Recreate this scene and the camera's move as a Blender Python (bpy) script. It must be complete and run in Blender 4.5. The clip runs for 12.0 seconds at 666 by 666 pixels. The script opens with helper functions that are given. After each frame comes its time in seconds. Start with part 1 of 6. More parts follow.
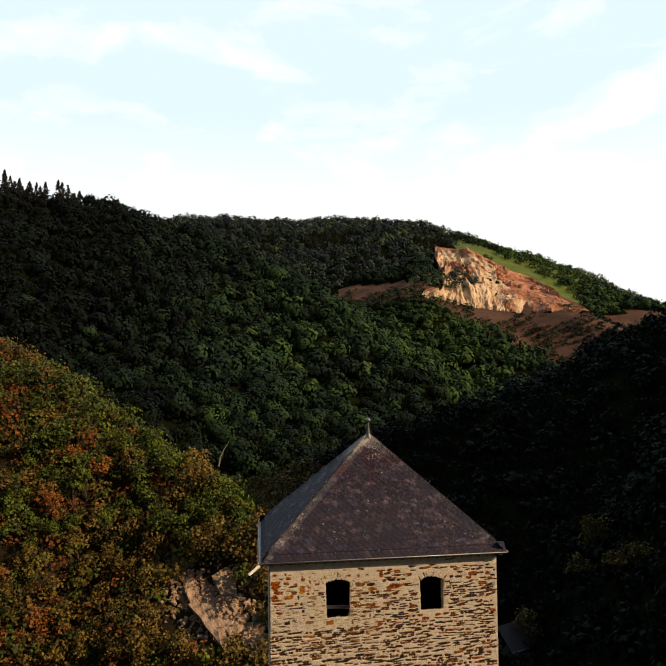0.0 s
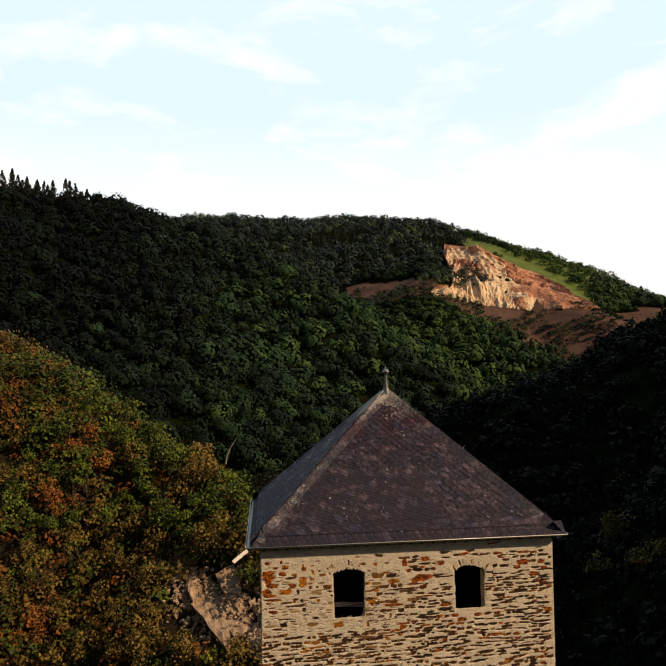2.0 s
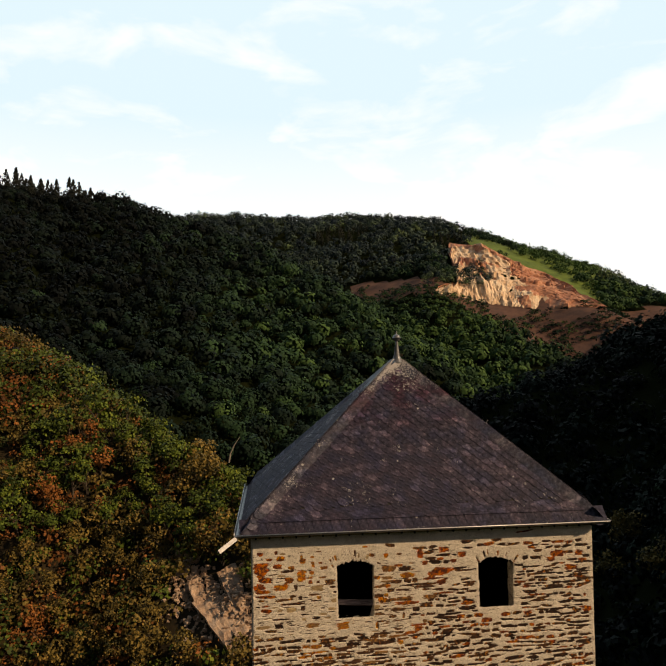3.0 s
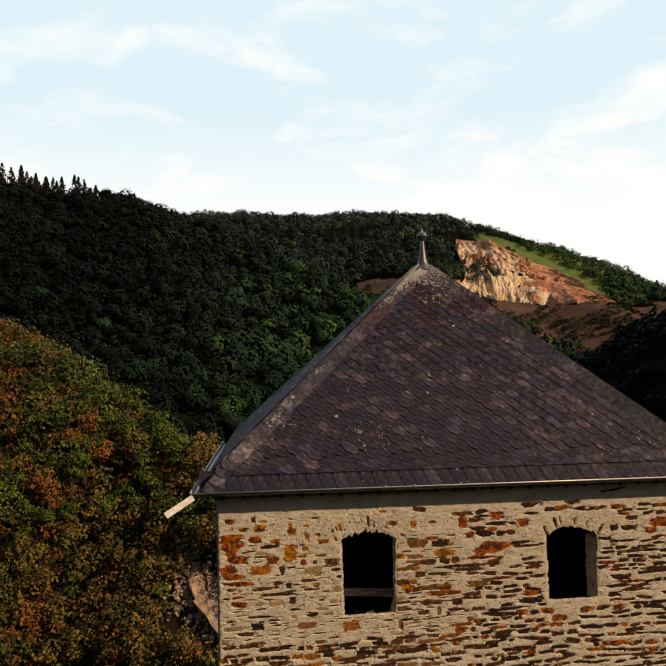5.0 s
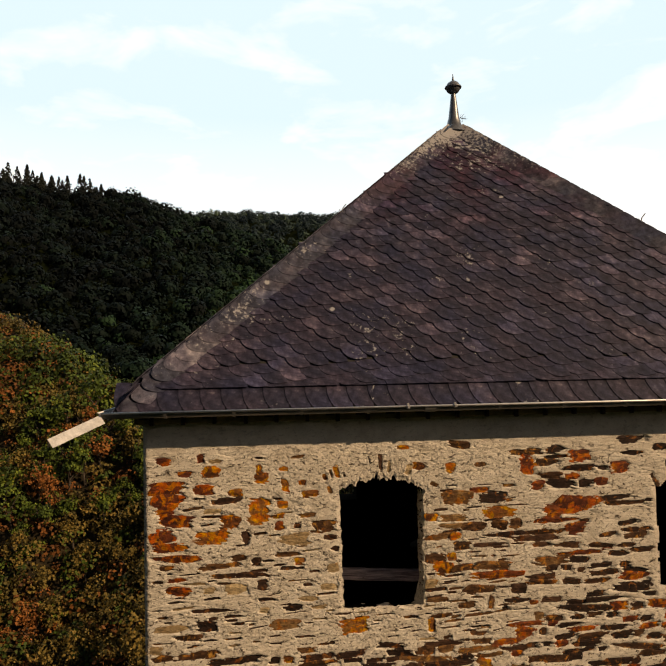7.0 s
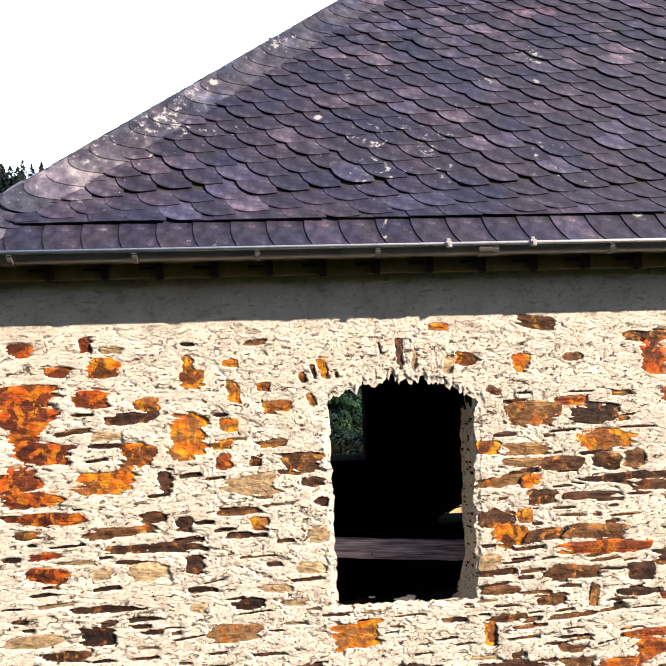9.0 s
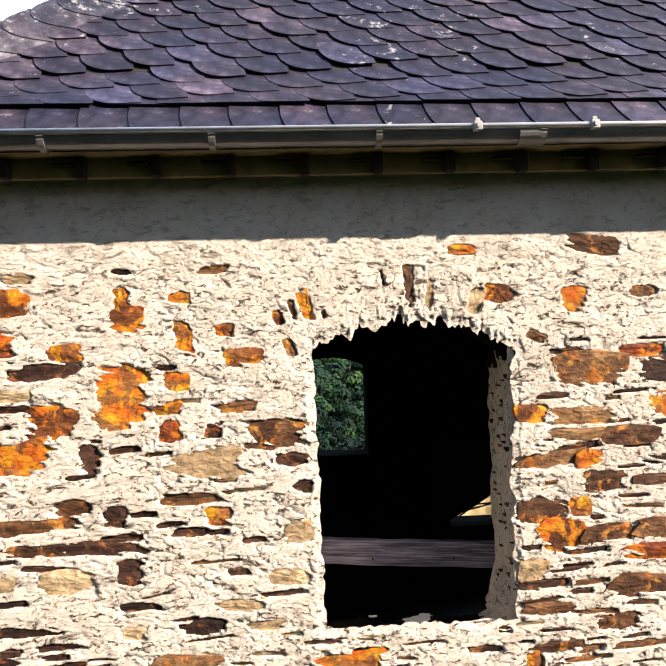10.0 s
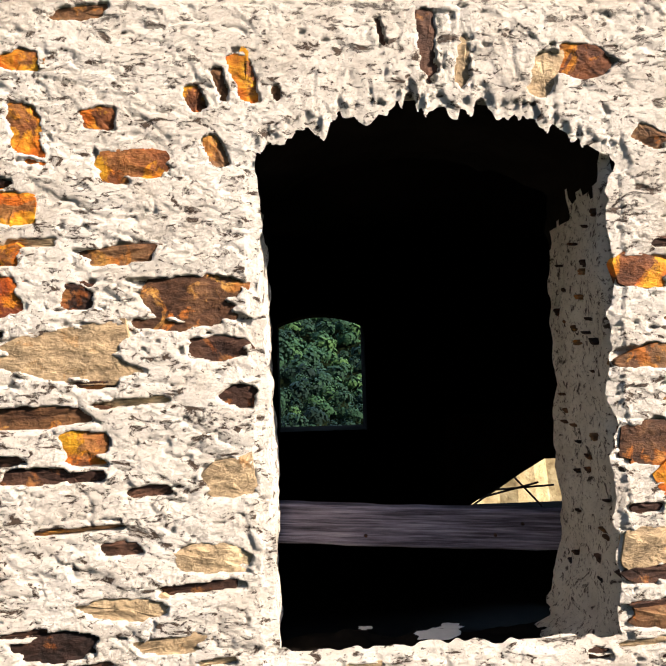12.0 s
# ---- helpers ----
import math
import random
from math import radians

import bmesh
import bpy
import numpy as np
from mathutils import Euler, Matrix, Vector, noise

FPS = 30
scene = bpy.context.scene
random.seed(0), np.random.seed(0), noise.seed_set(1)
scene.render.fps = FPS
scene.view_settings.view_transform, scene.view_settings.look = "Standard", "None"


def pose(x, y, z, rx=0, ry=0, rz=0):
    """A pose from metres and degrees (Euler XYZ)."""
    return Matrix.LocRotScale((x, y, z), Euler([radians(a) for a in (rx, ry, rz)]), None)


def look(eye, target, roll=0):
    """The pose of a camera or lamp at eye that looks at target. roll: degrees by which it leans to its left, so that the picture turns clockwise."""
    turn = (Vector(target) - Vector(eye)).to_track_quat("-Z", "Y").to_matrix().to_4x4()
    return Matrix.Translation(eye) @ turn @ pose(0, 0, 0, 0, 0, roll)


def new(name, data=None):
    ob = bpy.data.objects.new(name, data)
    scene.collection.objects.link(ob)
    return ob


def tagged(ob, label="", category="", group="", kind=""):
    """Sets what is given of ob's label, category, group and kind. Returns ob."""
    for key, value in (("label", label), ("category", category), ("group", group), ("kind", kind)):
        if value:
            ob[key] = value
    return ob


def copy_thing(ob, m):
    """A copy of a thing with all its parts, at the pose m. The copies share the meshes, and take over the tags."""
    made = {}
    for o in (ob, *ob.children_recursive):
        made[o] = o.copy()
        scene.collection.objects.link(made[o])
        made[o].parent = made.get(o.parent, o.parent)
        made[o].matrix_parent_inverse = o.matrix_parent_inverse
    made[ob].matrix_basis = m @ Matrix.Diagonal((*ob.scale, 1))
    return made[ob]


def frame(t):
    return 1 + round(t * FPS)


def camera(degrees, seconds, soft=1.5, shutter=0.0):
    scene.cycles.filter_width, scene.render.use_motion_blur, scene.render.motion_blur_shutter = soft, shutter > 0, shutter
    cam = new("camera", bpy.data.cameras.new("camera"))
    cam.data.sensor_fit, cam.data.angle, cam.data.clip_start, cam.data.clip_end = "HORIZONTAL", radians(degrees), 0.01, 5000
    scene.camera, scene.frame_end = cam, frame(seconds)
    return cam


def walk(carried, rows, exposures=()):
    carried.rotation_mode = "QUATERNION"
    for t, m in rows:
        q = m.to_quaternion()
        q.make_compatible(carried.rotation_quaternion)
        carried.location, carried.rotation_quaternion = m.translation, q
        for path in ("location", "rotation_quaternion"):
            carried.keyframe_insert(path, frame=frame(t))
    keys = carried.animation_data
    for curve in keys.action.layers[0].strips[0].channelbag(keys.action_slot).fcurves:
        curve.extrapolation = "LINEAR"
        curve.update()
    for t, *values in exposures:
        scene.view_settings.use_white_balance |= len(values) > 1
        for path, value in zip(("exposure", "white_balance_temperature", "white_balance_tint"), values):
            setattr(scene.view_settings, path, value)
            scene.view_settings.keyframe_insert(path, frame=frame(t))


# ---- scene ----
cam = camera(54.0, 12.0)
# seconds, eye x y z in metres, then yaw, pitch and roll in degrees
ROWS = [
    (0, -2.022, -21.146, 18.489, -6.36, 1.62, -0.83),
    (0.5, -1.895, -19.954, 17.981, -6.18, 1.66, -0.83),
    (1, -1.785, -18.769, 17.509, -6.01, 1.66, -0.87),
    (1.5, -1.664, -17.572, 17.038, -5.82, 1.65, -0.88),
    (2, -1.542, -16.392, 16.568, -5.63, 1.66, -0.93),
    (2.5, -1.428, -15.205, 16.1, -5.46, 1.66, -0.96),
    (3, -1.312, -14.035, 15.622, -5.27, 1.65, -0.95),
    (5, -0.879, -9.632, 13.807, -4.69, 1.59, -1.13),
    (5.5, -0.779, -8.668, 13.411, -4.55, 1.58, -1.19),
    (6, -0.68, -7.783, 13.041, -4.42, 1.61, -1.15),
    (6.5, -0.579, -6.955, 12.679, -4.27, 1.65, -1.13),
    (7, -0.5, -6.175, 12.344, -4.15, 1.69, -1.12),
    (9, -0.16, -3.543, 11.33, -2.84, 1.29, -1.62),
    (9.5, -0.097, -3.043, 11.157, -2.56, 1.6, -1.65),
    (10, -0.051, -2.607, 11.012, -2.5, 2.06, -1.66),
    (10.5, -0.002, -2.221, 10.886, -2.5, 2.37, -1.68),
    (11, 0.043, -1.902, 10.772, -2.37, 2.49, -1.64),
    (11.5, 0.065, -1.64, 10.676, -2.38, 2.45, -1.63),
    (12, 0.082, -1.455, 10.576, -2.31, 2.39, -1.64),
]
SLOW, BRIGHT = -0.35, 1.51
walk(cam, [(t, pose(x, y, z) @ pose(0, 0, 0, 0, 0, yaw) @ pose(0, 0, 0, 90 + pitch) @ pose(0, 0, 0, 0, 0, roll))
           for t, x, y, z, yaw, pitch, roll in ROWS],
     exposures=[(0.0, SLOW, 9600, 20), (3.2, SLOW - 0.05, 9600, 20), (5.0, SLOW - 0.12, 9600, 20), (6.0, SLOW - 0.13, 9600, 20), (6.6, SLOW - 0.04, 9600, 20), (7.2, SLOW + 0.08, 9500, 20),
                (8.0, SLOW + 0.6 * (BRIGHT - SLOW), 7800, 20), (8.8, BRIGHT - 0.12, 6600, 18), (10.0, BRIGHT - 0.04, 6350, 18), (12.0, BRIGHT - 0.06, 6050, 17)])

# ---- daylight ----
SUN_SIDE, SUN_UP = 62.0, 30.4          # degrees to the right of straight behind, and above the horizon
to_sun = Vector((math.sin(radians(SUN_SIDE)) * math.cos(radians(SUN_UP)),
                 -math.cos(radians(SUN_SIDE)) * math.cos(radians(SUN_UP)), math.sin(radians(SUN_UP))))


def make_world():
    world = bpy.data.worlds.new("sky")
    world.use_nodes = True
    nt = world.node_tree
    nt.nodes.clear()
    node, link = nt.nodes.new, nt.links.new
    out, bg = node("ShaderNodeOutputWorld"), node("ShaderNodeBackground")
    sky = node("ShaderNodeTexSky")
    sky.sky_type, sky.sun_disc = "NISHITA", False
    sky.sun_elevation, sky.sun_rotation = radians(SUN_UP), radians(180 - SUN_SIDE)
    sky.air_density, sky.dust_density, sky.ozone_density = 1.0, 1.2, 1.0
    dim = node("ShaderNodeVectorMath")
    dim.operation = "SCALE"
    dim.inputs["Scale"].default_value = 0.043
    link(sky.outputs[0], dim.inputs[0])
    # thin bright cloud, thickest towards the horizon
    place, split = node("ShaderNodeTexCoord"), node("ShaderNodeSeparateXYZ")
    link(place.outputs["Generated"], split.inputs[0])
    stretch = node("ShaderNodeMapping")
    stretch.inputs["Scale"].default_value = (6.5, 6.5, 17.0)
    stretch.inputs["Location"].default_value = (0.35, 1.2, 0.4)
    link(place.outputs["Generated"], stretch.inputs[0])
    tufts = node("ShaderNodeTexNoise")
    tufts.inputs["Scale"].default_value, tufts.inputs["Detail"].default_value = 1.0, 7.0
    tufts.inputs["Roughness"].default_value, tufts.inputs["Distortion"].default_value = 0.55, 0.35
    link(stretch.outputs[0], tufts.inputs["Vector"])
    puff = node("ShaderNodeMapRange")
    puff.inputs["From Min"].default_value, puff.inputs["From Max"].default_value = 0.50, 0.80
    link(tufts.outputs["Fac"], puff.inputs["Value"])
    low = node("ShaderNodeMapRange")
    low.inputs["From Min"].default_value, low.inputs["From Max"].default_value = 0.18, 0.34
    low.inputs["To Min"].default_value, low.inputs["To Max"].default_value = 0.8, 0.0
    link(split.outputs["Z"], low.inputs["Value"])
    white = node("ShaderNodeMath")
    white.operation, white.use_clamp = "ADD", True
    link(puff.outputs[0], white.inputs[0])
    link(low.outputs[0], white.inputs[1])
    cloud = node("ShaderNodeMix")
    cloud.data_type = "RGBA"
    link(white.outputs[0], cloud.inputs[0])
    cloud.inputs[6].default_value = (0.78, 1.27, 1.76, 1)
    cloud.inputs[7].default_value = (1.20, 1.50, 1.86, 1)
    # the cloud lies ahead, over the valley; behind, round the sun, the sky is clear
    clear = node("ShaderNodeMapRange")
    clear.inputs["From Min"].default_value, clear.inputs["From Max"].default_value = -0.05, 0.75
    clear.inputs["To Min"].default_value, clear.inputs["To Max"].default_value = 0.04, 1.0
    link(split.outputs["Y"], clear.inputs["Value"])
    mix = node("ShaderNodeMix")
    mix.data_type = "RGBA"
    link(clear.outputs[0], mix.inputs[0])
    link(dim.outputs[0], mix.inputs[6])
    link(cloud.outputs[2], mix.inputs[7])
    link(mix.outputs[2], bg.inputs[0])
    bg.inputs[1].default_value = 1.0
    link(bg.outputs[0], out.inputs[0])
    scene.world = world


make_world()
sun = new("sun", bpy.data.lights.new("sun", "SUN"))
sun.data.energy, sun.data.angle, sun.data.color = 5.0, radians(0.53), (1.0, 0.84, 0.635)
sun.matrix_world = look(to_sun * 300, (0, 0, 0))


# ---- materials ----
def material(name, stops, scale=8.0, detail=6.0, rough=0.8, bump=0.3, fine=60.0, stretch=(1, 1, 1), metal=0.0, depth=0.01,
             spec=0.3, shift=0.0, where="Object"):
    """A two-scale noise surface. stops: colours from the darkest patch to the palest. shift: change from piece to piece."""
    m = bpy.data.materials.new(name)
    m.use_nodes = True
    nt = m.node_tree
    node, link = nt.nodes.new, nt.links.new
    surf = nt.nodes["Principled BSDF"]
    place, turn = node("ShaderNodeTexCoord"), node("ShaderNodeMapping")
    turn.inputs["Scale"].default_value = stretch
    link(place.outputs[where], turn.inputs[0])
    big, small = node("ShaderNodeTexNoise"), node("ShaderNodeTexNoise")
    for tex, size, more in ((big, scale, detail), (small, fine, 4.0)):
        tex.inputs["Scale"].default_value, tex.inputs["Detail"].default_value = size, more
        tex.inputs["Roughness"].default_value = 0.6
        link(turn.outputs[0], tex.inputs["Vector"])
    both = node("ShaderNodeMath")
    both.operation = "MULTIPLY_ADD"
    both.inputs[1].default_value = 0.3
    link(small.outputs["Fac"], both.inputs[0])
    link(big.outputs["Fac"], both.inputs[2])
    value = both
    if shift:
        piece, add = node("ShaderNodeObjectInfo"), node("ShaderNodeMath")
        spread = node("ShaderNodeMapRange")
        spread.inputs["To Min"].default_value, spread.inputs["To Max"].default_value = -shift, shift
        link(piece.outputs["Random"], spread.inputs["Value"])
        link(both.outputs[0], add.inputs[0])
        link(spread.outputs[0], add.inputs[1])
        value = add
    ramp = node("ShaderNodeValToRGB")
    while len(ramp.color_ramp.elements) < len(stops):
        ramp.color_ramp.elements.new(0.5)
    for i, (e, c) in enumerate(zip(ramp.color_ramp.elements, stops)):
        e.position, e.color = 0.38 + 0.54 * i / max(1, len(stops) - 1), (*c, 1)
    link(value.outputs[0], ramp.inputs[0])
    link(ramp.outputs[0], surf.inputs["Base Color"])
    surf.inputs["Roughness"].default_value, surf.inputs["Metallic"].default_value = rough, metal
    surf.inputs["Specular IOR Level"].default_value = spec
    if bump:
        b = node("ShaderNodeBump")
        b.inputs["Strength"].default_value, b.inputs["Distance"].default_value = bump, depth
        link(both.outputs[0], b.inputs["Height"])
        link(b.outputs[0], surf.inputs["Normal"])
    return m


def foliage(name, stops, sheen=0.25, vary_by=0.34):
    """Leaves: the colour comes from each tree's own tint, varied from tuft to tuft."""
    m = bpy.data.materials.new(name)
    m.use_nodes = True
    nt = m.node_tree
    node, link = nt.nodes.new, nt.links.new
    surf = nt.nodes["Principled BSDF"]
    tint, tuft = node("ShaderNodeAttribute"), node("ShaderNodeNewGeometry")
    tint.attribute_name = "tint"
    vary = node("ShaderNodeMath")
    vary.operation = "MULTIPLY_ADD"
    vary.inputs[1].default_value = vary_by
    link(tuft.outputs["Random Per Island"], vary.inputs[0])
    link(tint.outputs["Fac"], vary.inputs[2])
    ramp = node("ShaderNodeValToRGB")
    while len(ramp.color_ramp.elements) < len(stops):
        ramp.color_ramp.elements.new(0.5)
    for i, (e, c) in enumerate(zip(ramp.color_ramp.elements, stops)):
        e.position, e.color = 0.05 + 1.2 * i / (len(stops) - 1) * 0.8, (*c, 1)
    link(vary.outputs[0], ramp.inputs[0])
    link(ramp.outputs[0], surf.inputs["Base Color"])
    surf.inputs["Roughness"].default_value = 0.75
    surf.inputs["Specular IOR Level"].default_value = sheen
    return m


# far-ridge leaves: the blue haze of distance is put into these colours
HAZY_GREEN = [(0.0066, 0.0115, 0.0190), (0.0130, 0.0245, 0.0350), (0.0240, 0.0430, 0.0490), (0.048, 0.082, 0.062), (0.098, 0.155, 0.070)]
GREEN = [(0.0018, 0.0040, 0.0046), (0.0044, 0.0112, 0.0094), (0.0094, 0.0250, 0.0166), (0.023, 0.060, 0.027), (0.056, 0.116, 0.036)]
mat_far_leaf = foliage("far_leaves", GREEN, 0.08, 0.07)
mat_ridge_leaf = foliage("ridge_leaves", HAZY_GREEN, 0.08, 0.07)
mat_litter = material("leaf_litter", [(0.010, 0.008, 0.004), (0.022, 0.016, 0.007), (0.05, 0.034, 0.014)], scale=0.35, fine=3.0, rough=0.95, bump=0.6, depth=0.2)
mat_meadow = material("meadow_grass", [(0.035, 0.062, 0.014), (0.075, 0.125, 0.024), (0.12, 0.18, 0.034)], scale=0.10, fine=0.8, rough=0.95, bump=0.4, depth=0.4)
mat_leaf = foliage("green_leaves", [(0.0140, 0.0238, 0.0056), (0.0378, 0.0674, 0.0113), (0.0814, 0.1263, 0.0168), (0.1754, 0.2034, 0.0281)])
mat_olive = foliage("olive_leaves", [(0.0366, 0.0308, 0.0103), (0.0915, 0.0717, 0.0180), (0.1601, 0.1128, 0.0281), (0.2592, 0.1665, 0.0448)])
mat_rust = foliage("rust_leaves", [(0.0498, 0.0231, 0.0103), (0.1464, 0.0564, 0.0167), (0.2635, 0.0961, 0.0256), (0.3660, 0.1473, 0.0384)])
mat_needle = foliage("needles", [(0.003, 0.0054, 0.0036), (0.006, 0.0108, 0.006), (0.0102, 0.0168, 0.0072)])
mat_bark = material("bark", [(0.03, 0.025, 0.02), (0.09, 0.075, 0.06)], scale=3, fine=20, stretch=(1, 1, 0.2))
# ground between the crowns: their shade is put into its near-black colour
mat_soil = material("forest_floor_in_shade", [(0.003, 0.0045, 0.002), (0.006, 0.009, 0.004), (0.011, 0.014, 0.006)], scale=0.08, fine=0.8, bump=0.4, depth=0.5, spec=0.0)
mat_zinc = material("zinc", [(0.13, 0.135, 0.145), (0.24, 0.245, 0.25)], scale=6, fine=80, rough=0.36, metal=0.6, bump=0.1)
mat_wood = material("dark_wood", [(0.012, 0.007, 0.005), (0.035, 0.02, 0.014)], scale=4, fine=30, stretch=(1, 1, 1))


def crumbly_mortar():
    """Weathered lime mortar, pale, streaked, full of small dark cracks and crumbs."""
    m = material("lime_mortar", [(0.57, 0.51, 0.425), (0.75, 0.70, 0.615), (0.84, 0.80, 0.72)], scale=6, fine=45, bump=0.6, depth=0.008)
    nt = m.node_tree
    node, link = nt.nodes.new, nt.links.new
    surf = nt.nodes["Principled BSDF"]
    ramp = surf.inputs["Base Color"].links[0].from_node
    where = node("ShaderNodeNewGeometry")
    dark = None
    for size, squash, cut_at in ((17.0, 0.42, 0.615), (48.0, 0.48, 0.568), (105.0, 0.55, 0.60)):
        lie, crack, cut = node("ShaderNodeMapping"), node("ShaderNodeTexNoise"), node("ShaderNodeMapRange")
        lie.inputs["Scale"].default_value = (squash, 1, 1)
        lie.inputs["Rotation"].default_value = (0, radians(20), 0)
        crack.inputs["Scale"].default_value, crack.inputs["Detail"].default_value, crack.inputs["Roughness"].default_value = size, 6.0, 0.7
        crack.inputs["Distortion"].default_value = 0.6
        cut.inputs["From Min"].default_value, cut.inputs["From Max"].default_value = cut_at, cut_at + 0.05
        link(where.outputs["Position"], lie.inputs[0])
        link(lie.outputs[0], crack.inputs["Vector"])
        link(crack.outputs["Fac"], cut.inputs["Value"])
        if dark is None:
            dark = cut
        else:
            both = node("ShaderNodeMath")
            both.operation = "MAXIMUM"
            link(dark.outputs[0], both.inputs[0])
            link(cut.outputs[0], both.inputs[1])
            dark = both
    # the plastered head of the wall is smoother
    level, head, fewer = node("ShaderNodeSeparateXYZ"), node("ShaderNodeMapRange"), node("ShaderNodeMath")
    link(where.outputs["Position"], level.inputs[0])
    link(level.outputs["Z"], head.inputs["Value"])
    head.inputs["From Min"].default_value, head.inputs["From Max"].default_value = 11.30, 11.52
    head.inputs["To Min"].default_value, head.inputs["To Max"].default_value = 1.0, 0.3
    fewer.operation = "MULTIPLY"
    link(dark.outputs[0], fewer.inputs[0])
    link(head.outputs[0], fewer.inputs[1])
    dark = fewer
    mix = node("ShaderNodeMix")
    mix.data_type = "RGBA"
    link(dark.outputs[0], mix.inputs[0])
    link(ramp.outputs[0], mix.inputs[6])
    mix.inputs[7].default_value = (0.085, 0.058, 0.040, 1)
    link(mix.outputs[2], surf.inputs["Base Color"])
    old = surf.inputs["Normal"].links[0].from_node
    grain, grit = node("ShaderNodeTexNoise"), node("ShaderNodeBump")
    grain.inputs["Scale"].default_value, grain.inputs["Detail"].default_value, grain.inputs["Roughness"].default_value = 85.0, 10.0, 0.80
    link(where.outputs["Position"], grain.inputs["Vector"])
    link(grain.outputs["Fac"], grit.inputs["Height"])
    # chips and hairline gaps that fall to the right
    for size, squash, deep in ((17.0, 0.32, 0.007), (44.0, 0.40, 0.007)):
        lie, chip, cleft = node("ShaderNodeMapping"), node("ShaderNodeTexNoise"), node("ShaderNodeBump")
        lie.inputs["Scale"].default_value, lie.inputs["Rotation"].default_value = (squash, 1, 1), (0, radians(-17), 0)
        lie.vector_type = "TEXTURE"
        lie.inputs["Scale"].default_value = (1 / squash, 1, 1)
        chip.noise_type = "RIDGED_MULTIFRACTAL"
        chip.inputs["Scale"].default_value, chip.inputs["Detail"].default_value, chip.inputs["Roughness"].default_value = size, 7.0, 0.62
        chip.inputs["Distortion"].default_value = 0.5
        link(where.outputs["Position"], lie.inputs[0])
        link(lie.outputs[0], chip.inputs["Vector"])
        link(chip.outputs["Fac"], cleft.inputs["Height"])
        cleft.invert = True
        cleft.inputs["Strength"].default_value, cleft.inputs["Distance"].default_value = 1.0, deep
        link(old.outputs[0], cleft.inputs["Normal"])
        old = cleft
    grit.inputs["Strength"].default_value, grit.inputs["Distance"].default_value = 1.0, 0.011
    link(old.outputs[0], grit.inputs["Normal"])
    old = grit
    pit = node("ShaderNodeBump")
    pit.invert = True
    pit.inputs["Strength"].default_value, pit.inputs["Distance"].default_value = 1.0, 0.012
    link(dark.outputs[0], pit.inputs["Height"])
    link(old.outputs[0], pit.inputs["Normal"])
    link(pit.outputs[0], surf.inputs["Normal"])
    return m


mat_mortar = crumbly_mortar()
mat_scree = material("red_quarry_rubble", [(0.16, 0.065, 0.042), (0.31, 0.135, 0.088), (0.44, 0.22, 0.145), (0.56, 0.36, 0.25)], scale=0.07, fine=0.5, rough=0.95, bump=0.6, depth=1.2)
mat_bare = material("quarry_rock", [(0.30, 0.17, 0.11), (0.50, 0.35, 0.24), (0.66, 0.53, 0.40), (0.74, 0.64, 0.50)], scale=0.09, fine=0.5, rough=0.9, bump=0.6, depth=1.2, stretch=(1.6, 0.6, 0.5))
mat_earth = material("bare_earth", [(0.032, 0.018, 0.016), (0.06, 0.032, 0.027), (0.10, 0.05, 0.037), (0.14, 0.08, 0.058)], scale=0.06, fine=0.6, rough=0.95, bump=0.4, depth=0.4)
mat_cliff = material("cliff_rock", [(0.17, 0.095, 0.065), (0.42, 0.30, 0.22), (0.62, 0.49, 0.385)], scale=0.5, fine=4.0, rough=0.9, bump=0.6, depth=0.25)


